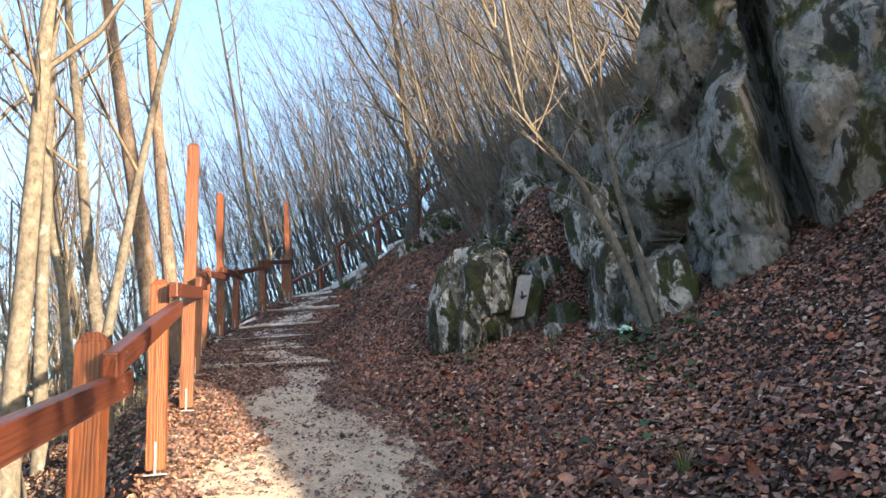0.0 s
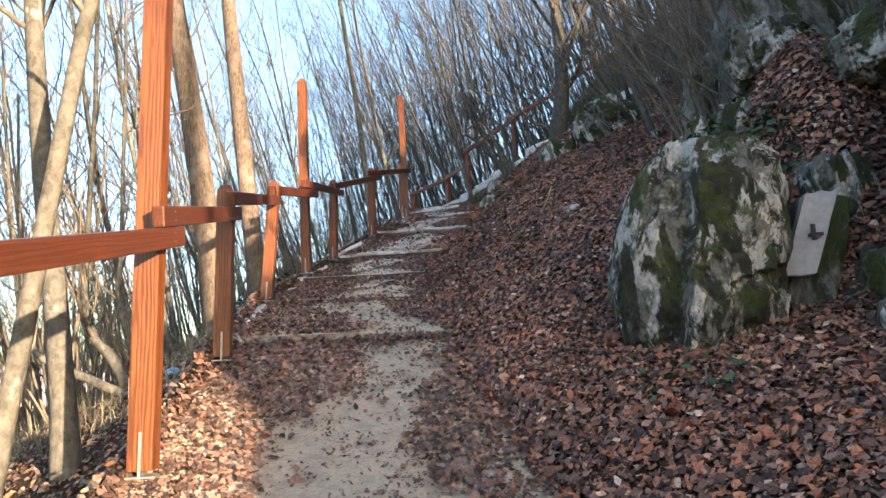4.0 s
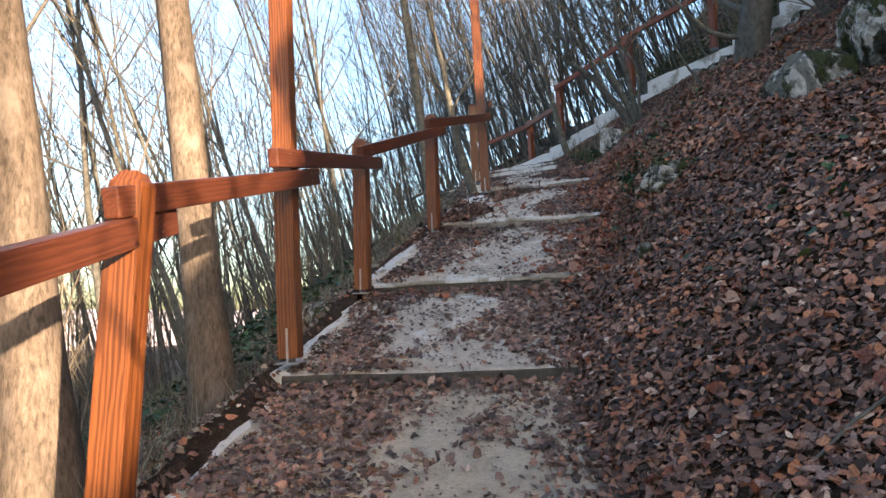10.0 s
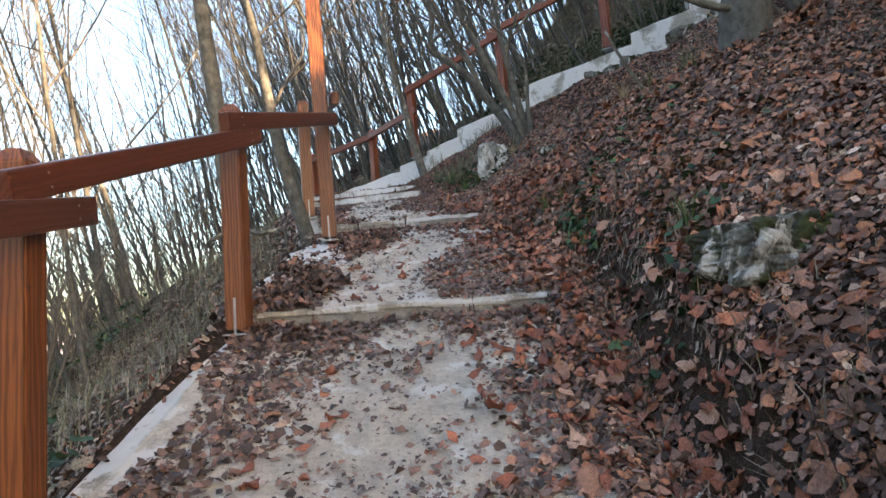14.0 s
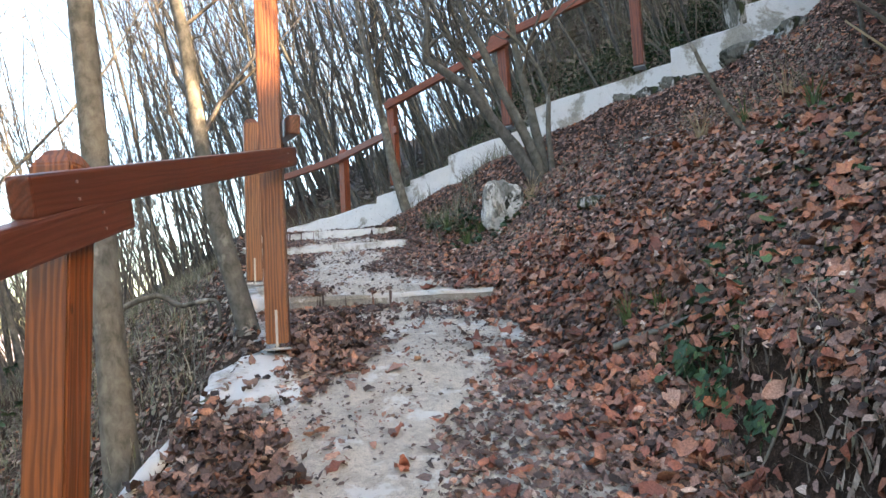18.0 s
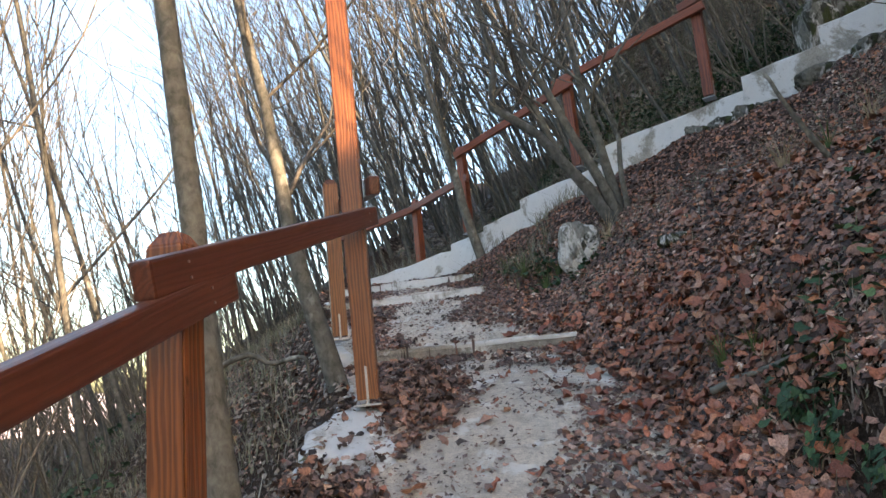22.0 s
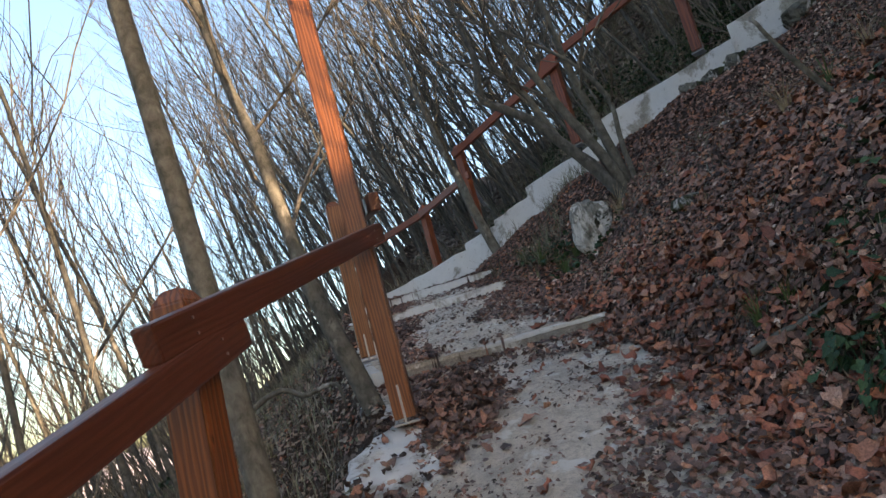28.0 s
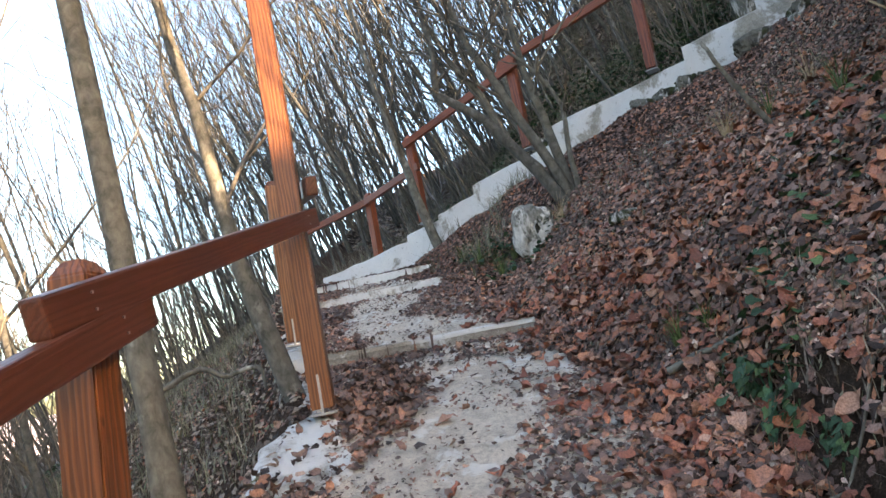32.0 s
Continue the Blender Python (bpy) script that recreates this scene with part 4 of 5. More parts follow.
stand("tree", 2.02, 8.35, tree_meshes(47, 5, 0.055, (0, 0), 9, 0.35, 0.6, 0.09, 4, 8, [(0.05, 0, -0.2), (-0.06, 0, 0.4), (-0.22, 0, 1.0), (-0.42, 0, 1.5), (-0.72, 0, 1.95), (-0.84, 0, 2.5), (-0.9, 0, 4.4)]), (BARK, TWIG), "thin crooked tree in front of the cliff")
stand("tree", 2.12, 8.33, tree_meshes(49, 5, 0.04, (0, 0), 9, 0.3, 0.6, 0.09, 4, 8, [(0.0, 0, -0.2), (-0.08, 0, 0.6), (-0.16, 0, 1.4), (-0.2, 0, 2.2), (-0.32, 0, 2.8), (-0.3, 0, 4.6)]), (BARK, TWIG), "thin crooked tree in front of the cliff")
stand("tree", -3.05, 9.0, tree_meshes(61, 10, 0.075, (-0.1, 0.02), 12, 0.3, 0.5, 0.03, 4, 10, up=0.01), (BARK, TWIG), "grey-barked tree below the fence")
for n, (x, y, r0, lean) in enumerate(((-2.75, 7.1, 0.085, (-0.12, 0.02)), (-3.1, 7.9, 0.06, (-0.3, 0.1)), (-3.0, 8.3, 0.055, (0.12, 0.05)), (-3.5, 8.7, 0.07, (-0.18, 0.0)), (-3.6, 9.6, 0.06, (-0.35, 0.1)))):
    stand("tree", x, y, tree_meshes(162 + n, 10, r0, lean, 12, 0.3, 0.5, 0.035, 4, 9, up=0.02), (BARK, TWIG), "grey-barked tree leaning out of the slope below the fence")
arched = "curved pale stem arching out of the slope below the fence"
for n, line in enumerate(([(0, 0, -0.2), (-0.25, 0, 0.25), (-0.5, 0, 0.5), (-0.6, 0, 1.0), (-0.62, 0.05, 2.0), (-0.7, 0.1, 5)], [(0.1, 0.1, -0.2), (-0.15, 0.1, 0.35), (-0.3, 0.1, 0.9), (-0.3, 0.1, 1.8), (-0.45, 0.2, 5)], [(0, -0.1, -0.1), (-0.5, -0.1, 0.12), (-1.0, -0.1, 0.35), (-1.3, 0, 0.9), (-1.5, 0, 3)])):
    stand("tree", -4.15, 11.0, tree_meshes(70 + n, 5, (0.06, 0.045, 0.05)[n], (0, 0), 8, 0.35, 0.6, 0.06, 4, 8, line), (BARK, TWIG), arched)
# out of view: a trunk added to throw its shadow on one fence post
stand("tree", 5.35, 3.55, tree_meshes(63, 12, 0.12, (0, 0), 12, 0.4, 0.5, 0.01, 4, 10, up=0), (BARK, TWIG), "unseen grey-barked tree added to shade the fence and path edge")
# hidden by the cliff; added to break the sun on the slender grey tree
stand("tree", 6.9, 8.8, tree_meshes(64, 13, 0.13, (-0.04, 0), 12, 0.35, 0.5, 0.02, 4, 10, up=0), (BARK, TWIG), "grey-barked tree added behind the cliff to shade the slender tree")
# three more unseen trunks, added to shade the path edge between two posts
for n, (x, y) in enumerate(((8.15, 1.5), (9.51, 0.79), (10.86, 0.09))):
    stand("tree", x, y, tree_meshes(83 + n, 13, 0.15, (0, 0), 12, 0.4, 0.5, 0.008, 4, 9, up=0), (BARK, TWIG), "unseen grey-barked tree added to shade the fence and path edge")
clump = "one of several grey stems leaning out of the bank"
CLUMP = ([(0.06, 0, -0.2), (-0.12, 0, 0.23), (-0.37, 0, 0.58), (-0.61, 0, 0.93), (-0.95, 0, 1.2), (-0.9, 0, 1.5), (-0.95, 0.05, 1.9), (-1.05, 0.1, 3.4), (-1.3, 0.2, 6)],
         [(0.08, 0.1, -0.2), (-0.1, 0.1, 0.27), (-0.35, 0.1, 0.62), (-0.56, 0.1, 1.17), (-0.84, 0.1, 1.7), (-1.2, 0.2, 3.4), (-1.5, 0.2, 6.5)],
         [(0.1, 0.05, -0.2), (-0.04, 0.05, 0.32), (-0.24, 0.05, 0.8), (-0.43, 0.05, 1.3), (-0.63, 0.05, 1.82), (-1.0, 0.1, 4), (-1.3, 0.1, 7)],
         [(0.14, 0.1, -0.2), (0.04, 0.1, 0.36), (-0.03, 0.1, 0.8), (-0.1, 0.1, 1.2), (-0.15, 0.1, 1.8), (-0.3, 0.2, 4.5), (-0.4, 0.2, 8)],
         [(0.14, 0, -0.2), (0.12, 0, 0.25), (0.13, 0, 0.66), (0.08, 0, 1.03), (-0.17, -0.03, 1.37), (-0.63, -0.05, 1.8), (-1.1, -0.1, 2.1)])
for n, line in enumerate(CLUMP):
    stand("tree", -1.78, 20.5, tree_meshes(50 + n, 6, (0.06, 0.048, 0.056, 0.054, 0.03)[n], (0, 0), 9, 0.4, 0.6, 0.07, 4, 10, line), (BARK, TWIG), clump)

# woodland
rng = random.Random(11)
kinds = [tree_meshes(100 + k, rng.uniform(8.5, 13), rng.uniform(0.022, 0.052), (rng.uniform(-0.12, 0.08), rng.uniform(-0.08, 0.08)), 17, 0.22, 0.4, 0.035, 5, 6) for k in range(9)]
masters = []
for k in kinds:
    masters.append((mesh_of("trunk", k[0], k[1], BARK, True), mesh_of("crown", k[2], k[3], TWIG, True)))
bushes = [shrub_stems(200 + k) for k in range(5)]


def plant(kind, x, y, scale, turn, name, label, group, category, tip=(0, 0)):
    root = tagged(new(name), label, category, group)
    root.matrix_basis = pose(x, y, gz(x, y), tip[0], tip[1]) @ pose(0, 0, 0, 0, 0, turn) @ Matrix.Scale(scale, 4)
    for name, mesh in zip(("trunk", "crown") if category == "tree" else ("stem",) * 7, kind):
        put(name, mesh, root)


placed = []


def clear_of(x, y, gap):
    return all((x - a) ** 2 + (y - b) ** 2 > gap * gap for a, b in placed)


def in_light(x, y):
    """Gaps in the wood through which the low sun reaches the fence."""
    s, d = 0.616 * x + 0.788 * y, 0.788 * x - 0.616 * y
    return d > -12.6 and (11.65 < s < 12.35 or 3.9 < s < 5.9 or 7.05 < s < 8.7)


def scatter(count, xr, yr, gap, test, make):
    made = tries = 0
    while made < count and tries < count * 30:
        tries += 1
        x, y = rng.uniform(*xr), rng.uniform(*yr)
        if test(x, y) and clear_of(x, y, gap) and not in_light(x, y):
            placed.append((x, y))
            make(x, y)
            made += 1


def tree_at(x, y):
    plant(rng.choice(masters), x, y, rng.uniform(0.75, 1.15), rng.uniform(0, 360), "tree", "bare slender winter tree in the hillside wood", "bare trees in the wood", "tree", (rng.uniform(-4, 4), rng.gauss(-16, 5)))


def bush_at(x, y):
    plant(rng.choice(bushes), x, y, rng.uniform(0.6, 1.2), rng.uniform(0, 360), "shrub", "leafless shrub of thin brown stems", "bare shrubs in the wood", "shrub", (rng.uniform(-4, 4), rng.gauss(-15, 7)))


far_kinds = [tree_meshes(130 + k, rng.uniform(7, 12), rng.uniform(0.018, 0.042), (rng.uniform(-0.1, 0.1), rng.uniform(-0.08, 0.08)), 13, 0.15, 0.4, 0.04, 3, 5) for k in range(10)]
far_v, far_f = [], []


def far_at(x, y):
    k = rng.choice(far_kinds)
    m = np.array(pose(x, y, gz(x, y), rng.uniform(-4, 4), rng.gauss(-15, 5)) @ pose(0, 0, 0, 0, 0, rng.uniform(0, 360)) @ Matrix.Scale(rng.uniform(0.8, 1.2), 4))
    for v, f in ((k[0], k[1]), (k[2], k[3])):
        n0 = sum(len(a) for a in far_v)
        far_v.append(np.array([tuple(p) for p in v]) @ m[:3, :3].T + m[:3, 3])
        far_f.extend([tuple(i + n0 for i in q) for q in f])


left_wood = lambda x, y: x < float(left_x(min(y, 24))) - (1.3 if y < 20 else 0.9)
right_wood = lambda x, y: x > float(right_x(min(y, 24))) + (3.2 if y < 16 else 2.6 if y < 20 else 3.0) and beyond_wall(x, y)[1] < -0.6 or beyond_wall(x, y)[1] > 1.6
scatter(78, (-16, -3), (7, 34), 0.7, left_wood, tree_at)
scatter(120, (-15, -4), (5, 34), 0.5, lambda x, y: left_wood(x + 0.4, y), far_at)


# trees added out of view on the rise, to dapple the sun
scatter(14, (6.5, 15), (-5, 6), 1.2, lambda x, y: True, tree_at)


# trees added in the sun's line to shade the slender tree by the fence
for x, y in ((0.75, 13.6), (1.5, 13.15), (2.3, 12.55), (3.3, 11.8), (1.1, 13.45)):
    placed.append((x, y))
    tree_at(x, y)


# unseen wood right of the start, added to cut skylight on the lower bank
scatter(55, (2.6, 15), (-10, 5), 0.7, lambda x, y: True, far_at)


def up_slope(x, y):
    along, off = beyond_wall(x, y)
    return -1 < along < 10 and 1.7 < off < 12


scatter(44, (-5, 9), (19, 33), 0.5, up_slope, bush_at)
scatter(90, (-7, 1), (23.5, 31), 0.3, lambda x, y: beyond_wall(x, y)[1] > 1.4, far_at)
scatter(170, (-7, 10), (18, 40), 0.32, lambda x, y: beyond_wall(x, y)[1] > 2.0 and beyond_wall(x, y)[0] > -2, far_at)
scatter(52, (-5, 9), (19, 36), 0.6, up_slope, tree_at)
scatter(42, (-10, -2.6), (24.6, 35), 0.45, lambda x, y: beyond_wall(x, y)[1] > 1.5, far_at)
scatter(22, (-4, 4), (24, 36), 0.5, lambda x, y: beyond_wall(x, y)[1] > 3, far_at)
scatter(60, (-10, 1), (25.5, 36), 0.55, lambda x, y: beyond_wall(x, y)[1] > 1.8 or x < -6, bush_at)
scatter(170, (-12, 4), (26, 62), 0.9, left_wood, far_at)
scatter(95, (-11, -4), (12, 30), 0.45, lambda x, y: left_wood(x + 1.0, y), bush_at)
scatter(45, (-6, 8), (11, 26), 0.8, right_wood, tree_at)
scatter(36, (-4, 14), (13, 34), 0.7, right_wood, far_at)
scatter(75, (-2, 10), (12.5, 30), 0.55, right_wood, bush_at)
scatter(30, (0.6, 4), (12.2, 19.5), 0.45, lambda x, y: x > float(right_x(y)) + 2.4 and (y > 15.4 or x > 1.4), bush_at)

scatter(9, (0.9, 2.6), (11.2, 13.4), 0.3, lambda x, y: x > float(right_x(y)) + 2.0, bush_at)
tagged(new("far_wood", mesh_of("far_wood", np.concatenate(far_v), far_f, BARK, True)), "bare grey winter wood on the far hillside, plus unseen shade trees", "wood", kind="stuff")


# ---- leaf litter ----
def leaf_cloud(name, count, xr, yr, test, size, mat, seed, lift=0.012, large=False):
    r = np.random.default_rng(seed)
    x, y = r.uniform(*xr, count * 7), r.uniform(*yr, count * 7)
    keep = test(x, y, r)
    x, y = x[keep][:count], y[keep][:count]
    n = len(x)
    z = surface_z(x, y)
    e = 0.04
    nx, ny = -(surface_z(x + e, y) - z) / e, -(surface_z(x, y + e) - z) / e
    nx, ny = np.clip(nx, -1.2, 1.2), np.clip(ny, -1.2, 1.2)
    nor = np.stack([nx + r.normal(0, 0.5, n), ny + r.normal(0, 0.5, n), np.ones(n)], 1)
    nor /= np.linalg.norm(nor, axis=1)[:, None]
    yaw = r.uniform(0, 6.283, n)
    ax = np.stack([np.cos(yaw), np.sin(yaw), np.zeros(n)], 1)
    ax -= nor * (ax * nor).sum(1)[:, None]
    ax /= np.linalg.norm(ax, axis=1)[:, None]
    ay = np.cross(nor, ax)
    s = size[0] + (size[1] - size[0]) * r.uniform(0, 1, n) ** 1.5
    curl = r.uniform(-0.5, 0.9, n) * (1.6 if large else 1.0)
    cup = r.uniform(-0.1, 0.6, n)
    shape = np.array([(-0.5, 0, 0), (-0.27, 0.25, 1), (0.17, 0.29, 1), (0.55, 0, 0), (0.17, -0.29, 1), (-0.27, -0.25, 1)])
    face = np.array([(0, 5, 1), (1, 5, 4), (1, 4, 2), (2, 4, 3)])
    if large:
        spots, half = (-0.42, -0.25, -0.02, 0.22, 0.42), (0.12, 0.22, 0.26, 0.2, 0.08)
        shape = np.array([(-0.5, 0, 0), (0.56, 0, 0)] + [(p, s * w, abs(s)) for p, w in zip(spots, half) for s in (1, 0, -1)])
        face = [(0, 3, 2), (0, 4, 3), (1, 14, 15), (1, 15, 16)]
        for k in range(4):
            i = 2 + 3 * k
            face += [(i, i + 1, i + 3), (i + 1, i + 4, i + 3), (i + 1, i + 2, i + 4), (i + 2, i + 5, i + 4)]
        face = np.array(face)
    m = len(shape)
    u = (shape[None, :, 0] + r.normal(0, 0.045 if large else 0.035, (n, m))) * s[:, None]
    v = (shape[None, :, 1] + r.normal(0, 0.045 if large else 0.045, (n, m))) * s[:, None] * r.uniform(0.75, 1.15, n)[:, None]
    w = s[:, None] * (curl[:, None] * shape[None, :, 0] ** 2 + cup[:, None] * np.abs(shape[None, :, 1]) + r.normal(0, 0.11, (n, m))) + r.uniform(0.3, 1.6, n)[:, None] * lift
    pts = np.stack([x, y, z], 1)[:, None, :] + ax[:, None] * u[..., None] + ay[:, None] * v[..., None] + nor[:, None] * w[..., None]
    tri = (face[None] + np.arange(n)[:, None, None] * m).reshape(-1)
    me = bpy.data.meshes.new(name)
    me.vertices.add(n * m)
    me.vertices.foreach_set("co", pts.reshape(-1))
    me.loops.add(len(tri))
    me.loops.foreach_set("vertex_index", tri.astype(np.int32))
    me.polygons.add(len(tri) // 3)
    me.polygons.foreach_set("loop_start", np.arange(0, len(tri), 3, dtype=np.int32))
    me.polygons.foreach_set("use_smooth", np.ones(len(tri) // 3, dtype=bool))
    me.update()
    me.validate()
    me.materials.append(mat)
    return me


def patches(x, y):
    return np.sin(2.1 * x + 1.3 * np.sin(1.9 * y)) * np.sin(1.7 * y + 1.1 * np.sin(2.3 * x)) * 0.5 + 0.5 * np.sin(5.2 * x + 2 * y) * np.sin(4.6 * y - 1.4 * x)


def bank_test(x, y, r):
    steep = np.abs(ground_z(x + 0.05, y) - ground_z(x - 0.05, y)) > 0.19
    steep &= ~((x > 0.6) & (y < 13))
    return ~((x > left_x(y) - 0.05) & (x < right_x(y) - 0.1)) & (~steep | (r.uniform(0, 1, len(x)) < 0.3)) & (r.uniform(0, 1, len(x)) < np.where(x < left_x(y), 0.2, 1.0))


def verge_test(x, y, r):
    return bank_test(x, y, r) & (x > right_x(y) - 0.2) & (x < right_x(y) + 1.7)


def path_test(x, y, r):
    q = skewed(x, y)
    across = (x - left_x(y)) / (right_x(y) - left_x(y))
    worn = np.interp(q, (3, 8, 9.66, 11.5, 13.2, 14.6, 16, 19, 22), (0.95, 0.95, 1.0, 0.95, 0.95, 1.0, 1.0, 0.9, 0.9))
    mid, half = np.interp(q, (3, 8, 9.7, 12, 13, 15.5, 16.8, 18.2, 19.3), (0.56, 0.54, 0.64, 0.62, 0.55, 0.48, 0.42, 0.55, 0.58)), np.interp(q, (3, 8, 9.6, 10, 14, 16, 17, 18, 19.2, 19.3), (0.30, 0.24, 0.2, 0.25, 0.29, 0.27, 0.23, 0.28, 0.3, 0.24))
    bare = np.exp(-(np.abs(across - mid + 0.1 * np.sin(2.3 * y)) / half) ** 3) * worn + 0.4 * patches(x, y) + 0.35 * patches(x * 2.3 + 4, y * 2.3)
    foot = np.zeros(len(x))
    for s in STEPS:
        foot = np.maximum(foot, np.exp(-np.maximum(s - q, 0) / 0.3) * (q < s))
    return (x > left_x(y) - 0.1 + np.interp(y, (11.8, 12.6), (0, 0.2)) * np.clip(0.75 + 0.8 * patches(x * 1.3 + 2, y * 1.3), 0, 1)) & (x < right_x(y) + 0.15) & (r.uniform(0, 1, len(x)) < np.clip((1.0 - bare * 0.95 + 0.55 * foot - np.interp(q, (3, 7.5, 9, 12, 13, 16.5, 17.2), (0.6, 0.55, 0.22, 0.22, 0.33, 0.4, 0.5))) / 0.38, 0.05, 1)) & (y > -6.5)


tagged(new("leaf_litter", leaf_cloud("leaf_litter", 225000, (-6.0, 4.0), (2.6, 22.5), bank_test, (0.016, 0.056), LEAF, 1)), "deep litter of fallen reddish-brown leaves on the bank", "leaves", kind="stuff")
tagged(new("leaf_litter", leaf_cloud("leaf_litter", 45000, (-3.2, 2.2), (5.5, 19.5), verge_test, (0.02, 0.06), LEAF, 5, 0.02)), "fallen reddish-brown leaves along the path verge", "leaves", kind="stuff")
tagged(new("path_leaves", leaf_cloud("path_leaves", 62000, (-5, 1.8), (-3, 23), path_test, (0.018, 0.06), PATH_LEAF, 2, 0.008)), "fallen brown leaves lying on the path", "leaves", kind="stuff")
tagged(new("large_leaves", leaf_cloud("large_leaves", 2000, (-4.5, 4.0), (3.0, 20), bank_test, (0.06, 0.115), BRIGHT, 3, 0.02, True)), "larger orange-brown leaves on top of the litter", "leaves", kind="stuff")

tagged(new("large_leaves", leaf_cloud("large_leaves", 1500, (-2.3, 0.6), (14.2, 19.2), bank_test, (0.055, 0.11), CURLED, 8, 0.035, True)), "large curled orange leaves on the bank above the path", "leaves", kind="stuff")


def heap_test(x, y, r):
    q = skewed(x, y)
    near = np.zeros(len(x), bool)
    for s in STEPS[1:6]:
        near |= (q < s - 0.02) & (q > s - 0.03 - 0.2 * r.uniform(0, 1, len(x)) ** 2)
    return (x > left_x(y)) & (x < right_x(y) + 0.1) & near & (patches(x * 1.5, y * 1.5) > -0.6)


tagged(new("path_leaves", leaf_cloud("path_leaves", 8000, (-4, 0.6), (9, 17), heap_test, (0.03, 0.065), PATH_LEAF, 12, 0.032)), "drifts of brown leaves at the foot of the steps", "leaves", kind="stuff")


def edge_heap(x, y, r):
    """Leaves caught along the fence edge, before the whitewashed patch and beside its post."""
    lower = np.exp(-(((x + 3.5 + 0.08 * np.sin(7 * y)) / 0.2) ** 4) - ((y - 16.7) / 0.55) ** 4)
    upper = np.exp(-(((x + 3.3) / 0.16) ** 2) - ((y - 18.15) / 0.5) ** 4)
    return r.uniform(0, 1, len(x)) < lower + upper * 0.8


tagged(new("path_leaves", leaf_cloud("path_leaves", 1700, (-3.85, -2.9), (16.0, 18.8), edge_heap, (0.04, 0.085), PATH_LEAF, 41, 0.03, True)), "heap of brown leaves at the fence edge of the path", "leaves", kind="stuff")
tagged(new("large_leaves", leaf_cloud("large_leaves", 480, (-3.4, -1.4), (14.8, 19.4), lambda x, y, r: (x > right_x(y) - 0.6 * r.uniform(0, 1, len(x)) ** 3) & (x < right_x(y) + 0.5), (0.06, 0.11), BRIGHT, 43, 0.03, True)), "large red-brown leaves along the verge of the path", "leaves", kind="stuff")
tagged(new("large_leaves", leaf_cloud("large_leaves", 110, (-3.5, -2.0), (14.5, 19.2), lambda x, y, r: (x > left_x(y) + 0.1) & (x < right_x(y)), (0.06, 0.105), BRIGHT, 44, 0.012, True)), "single large red-brown leaves lying on the path", "leaves", kind="stuff")


def above_test(x, y, r):
    along, off = beyond_wall(x, y)
    return (off > 0.3) & (off < 8) & (along > -1) & (along < 10)


tagged(new("leaf_litter", leaf_cloud("leaf_litter", 40000, (-5, 8), (17, 32), above_test, (0.03, 0.09), PALE_LEAF, 14)), "fallen leaves on the slope above the wall", "leaves", kind="stuff")


def crumb_cloud(name, count, xr, yr, test, size, mat, seed):
    """Broken bits of leaf, a flat four-cornered flake each."""
    r = np.random.default_rng(seed)
    x, y = r.uniform(*xr, count * 5), r.uniform(*yr, count * 5)
    keep = test(x, y, r)
    x, y = x[keep][:count], y[keep][:count]
    n = len(x)
    z, yaw, s = surface_z(x, y) + r.uniform(0.006, 0.016, n), r.uniform(0, 6.283, n), r.uniform(*size, n)
    corner = np.array([(-0.5, -0.2), (0.3, -0.35), (0.5, 0.25), (-0.25, 0.3)])[None] * r.uniform(0.6, 1.2, (n, 4, 1)) * s[:, None, None]
    px = x[:, None] + corner[..., 0] * np.cos(yaw)[:, None] - corner[..., 1] * np.sin(yaw)[:, None]
    py = y[:, None] + corner[..., 0] * np.sin(yaw)[:, None] + corner[..., 1] * np.cos(yaw)[:, None]
    pz = z[:, None] + r.uniform(-0.3, 0.3, (n, 4)) * s[:, None] + np.maximum(surface_z(px, py) - surface_z(x, y)[:, None], -0.02)
    me = bpy.data.meshes.new(name)
    me.vertices.add(n * 4)
    me.vertices.foreach_set("co", np.stack([px, py, pz], 2).reshape(-1))
    me.loops.add(n * 4)
    me.loops.foreach_set("vertex_index", np.arange(n * 4, dtype=np.int32))
    me.polygons.add(n)
    me.polygons.foreach_set("loop_start", np.arange(0, n * 4, 4, dtype=np.int32))
    me.update()
    me.validate()
    me.materials.append(mat)
    return me


def high_test(x, y, r):
    along, off = beyond_wall(x, y)
    return (off > 3) & (off < 12)


tagged(new("leaf_litter", crumb_cloud("leaf_litter", 26000, (-6, 12), (17, 36), high_test, (0.05, 0.16), PALE_LEAF, 15)), "fallen leaves high on the slope above the wall", "leaves", kind="stuff")


def crumb_test(x, y, r):
    return (x > left_x(y) + np.interp(y, (11.8, 12.6), (-0.1, 0.06))) & (x < right_x(y)) & (r.uniform(0, 1, len(x)) < np.clip(0.35 + 0.9 * patches(x * 2.1, y * 2.3), 0.03, 1))


tagged(new("leaf_crumbs", crumb_cloud("leaf_crumbs", 50000, (-5, 1.3), (2.5, 22.5), crumb_test, (0.007, 0.028), PATH_LEAF, 9)), "broken brown leaf bits strewn over the path", "leaves", kind="stuff")



def right_bank(x, y, r):
    return (x > right_x(y) - 0.1) & bank_test(x, y, r)


tagged(new("leaf_litter", leaf_cloud("leaf_litter", 3500, (0.9, 2.2), (9.8, 11.8), lambda x, y, r: x > 0, (0.03, 0.07), LEAF, 18, 0.025)), "reddish leaves heaped between the rock and the cliff", "leaves", kind="stuff")
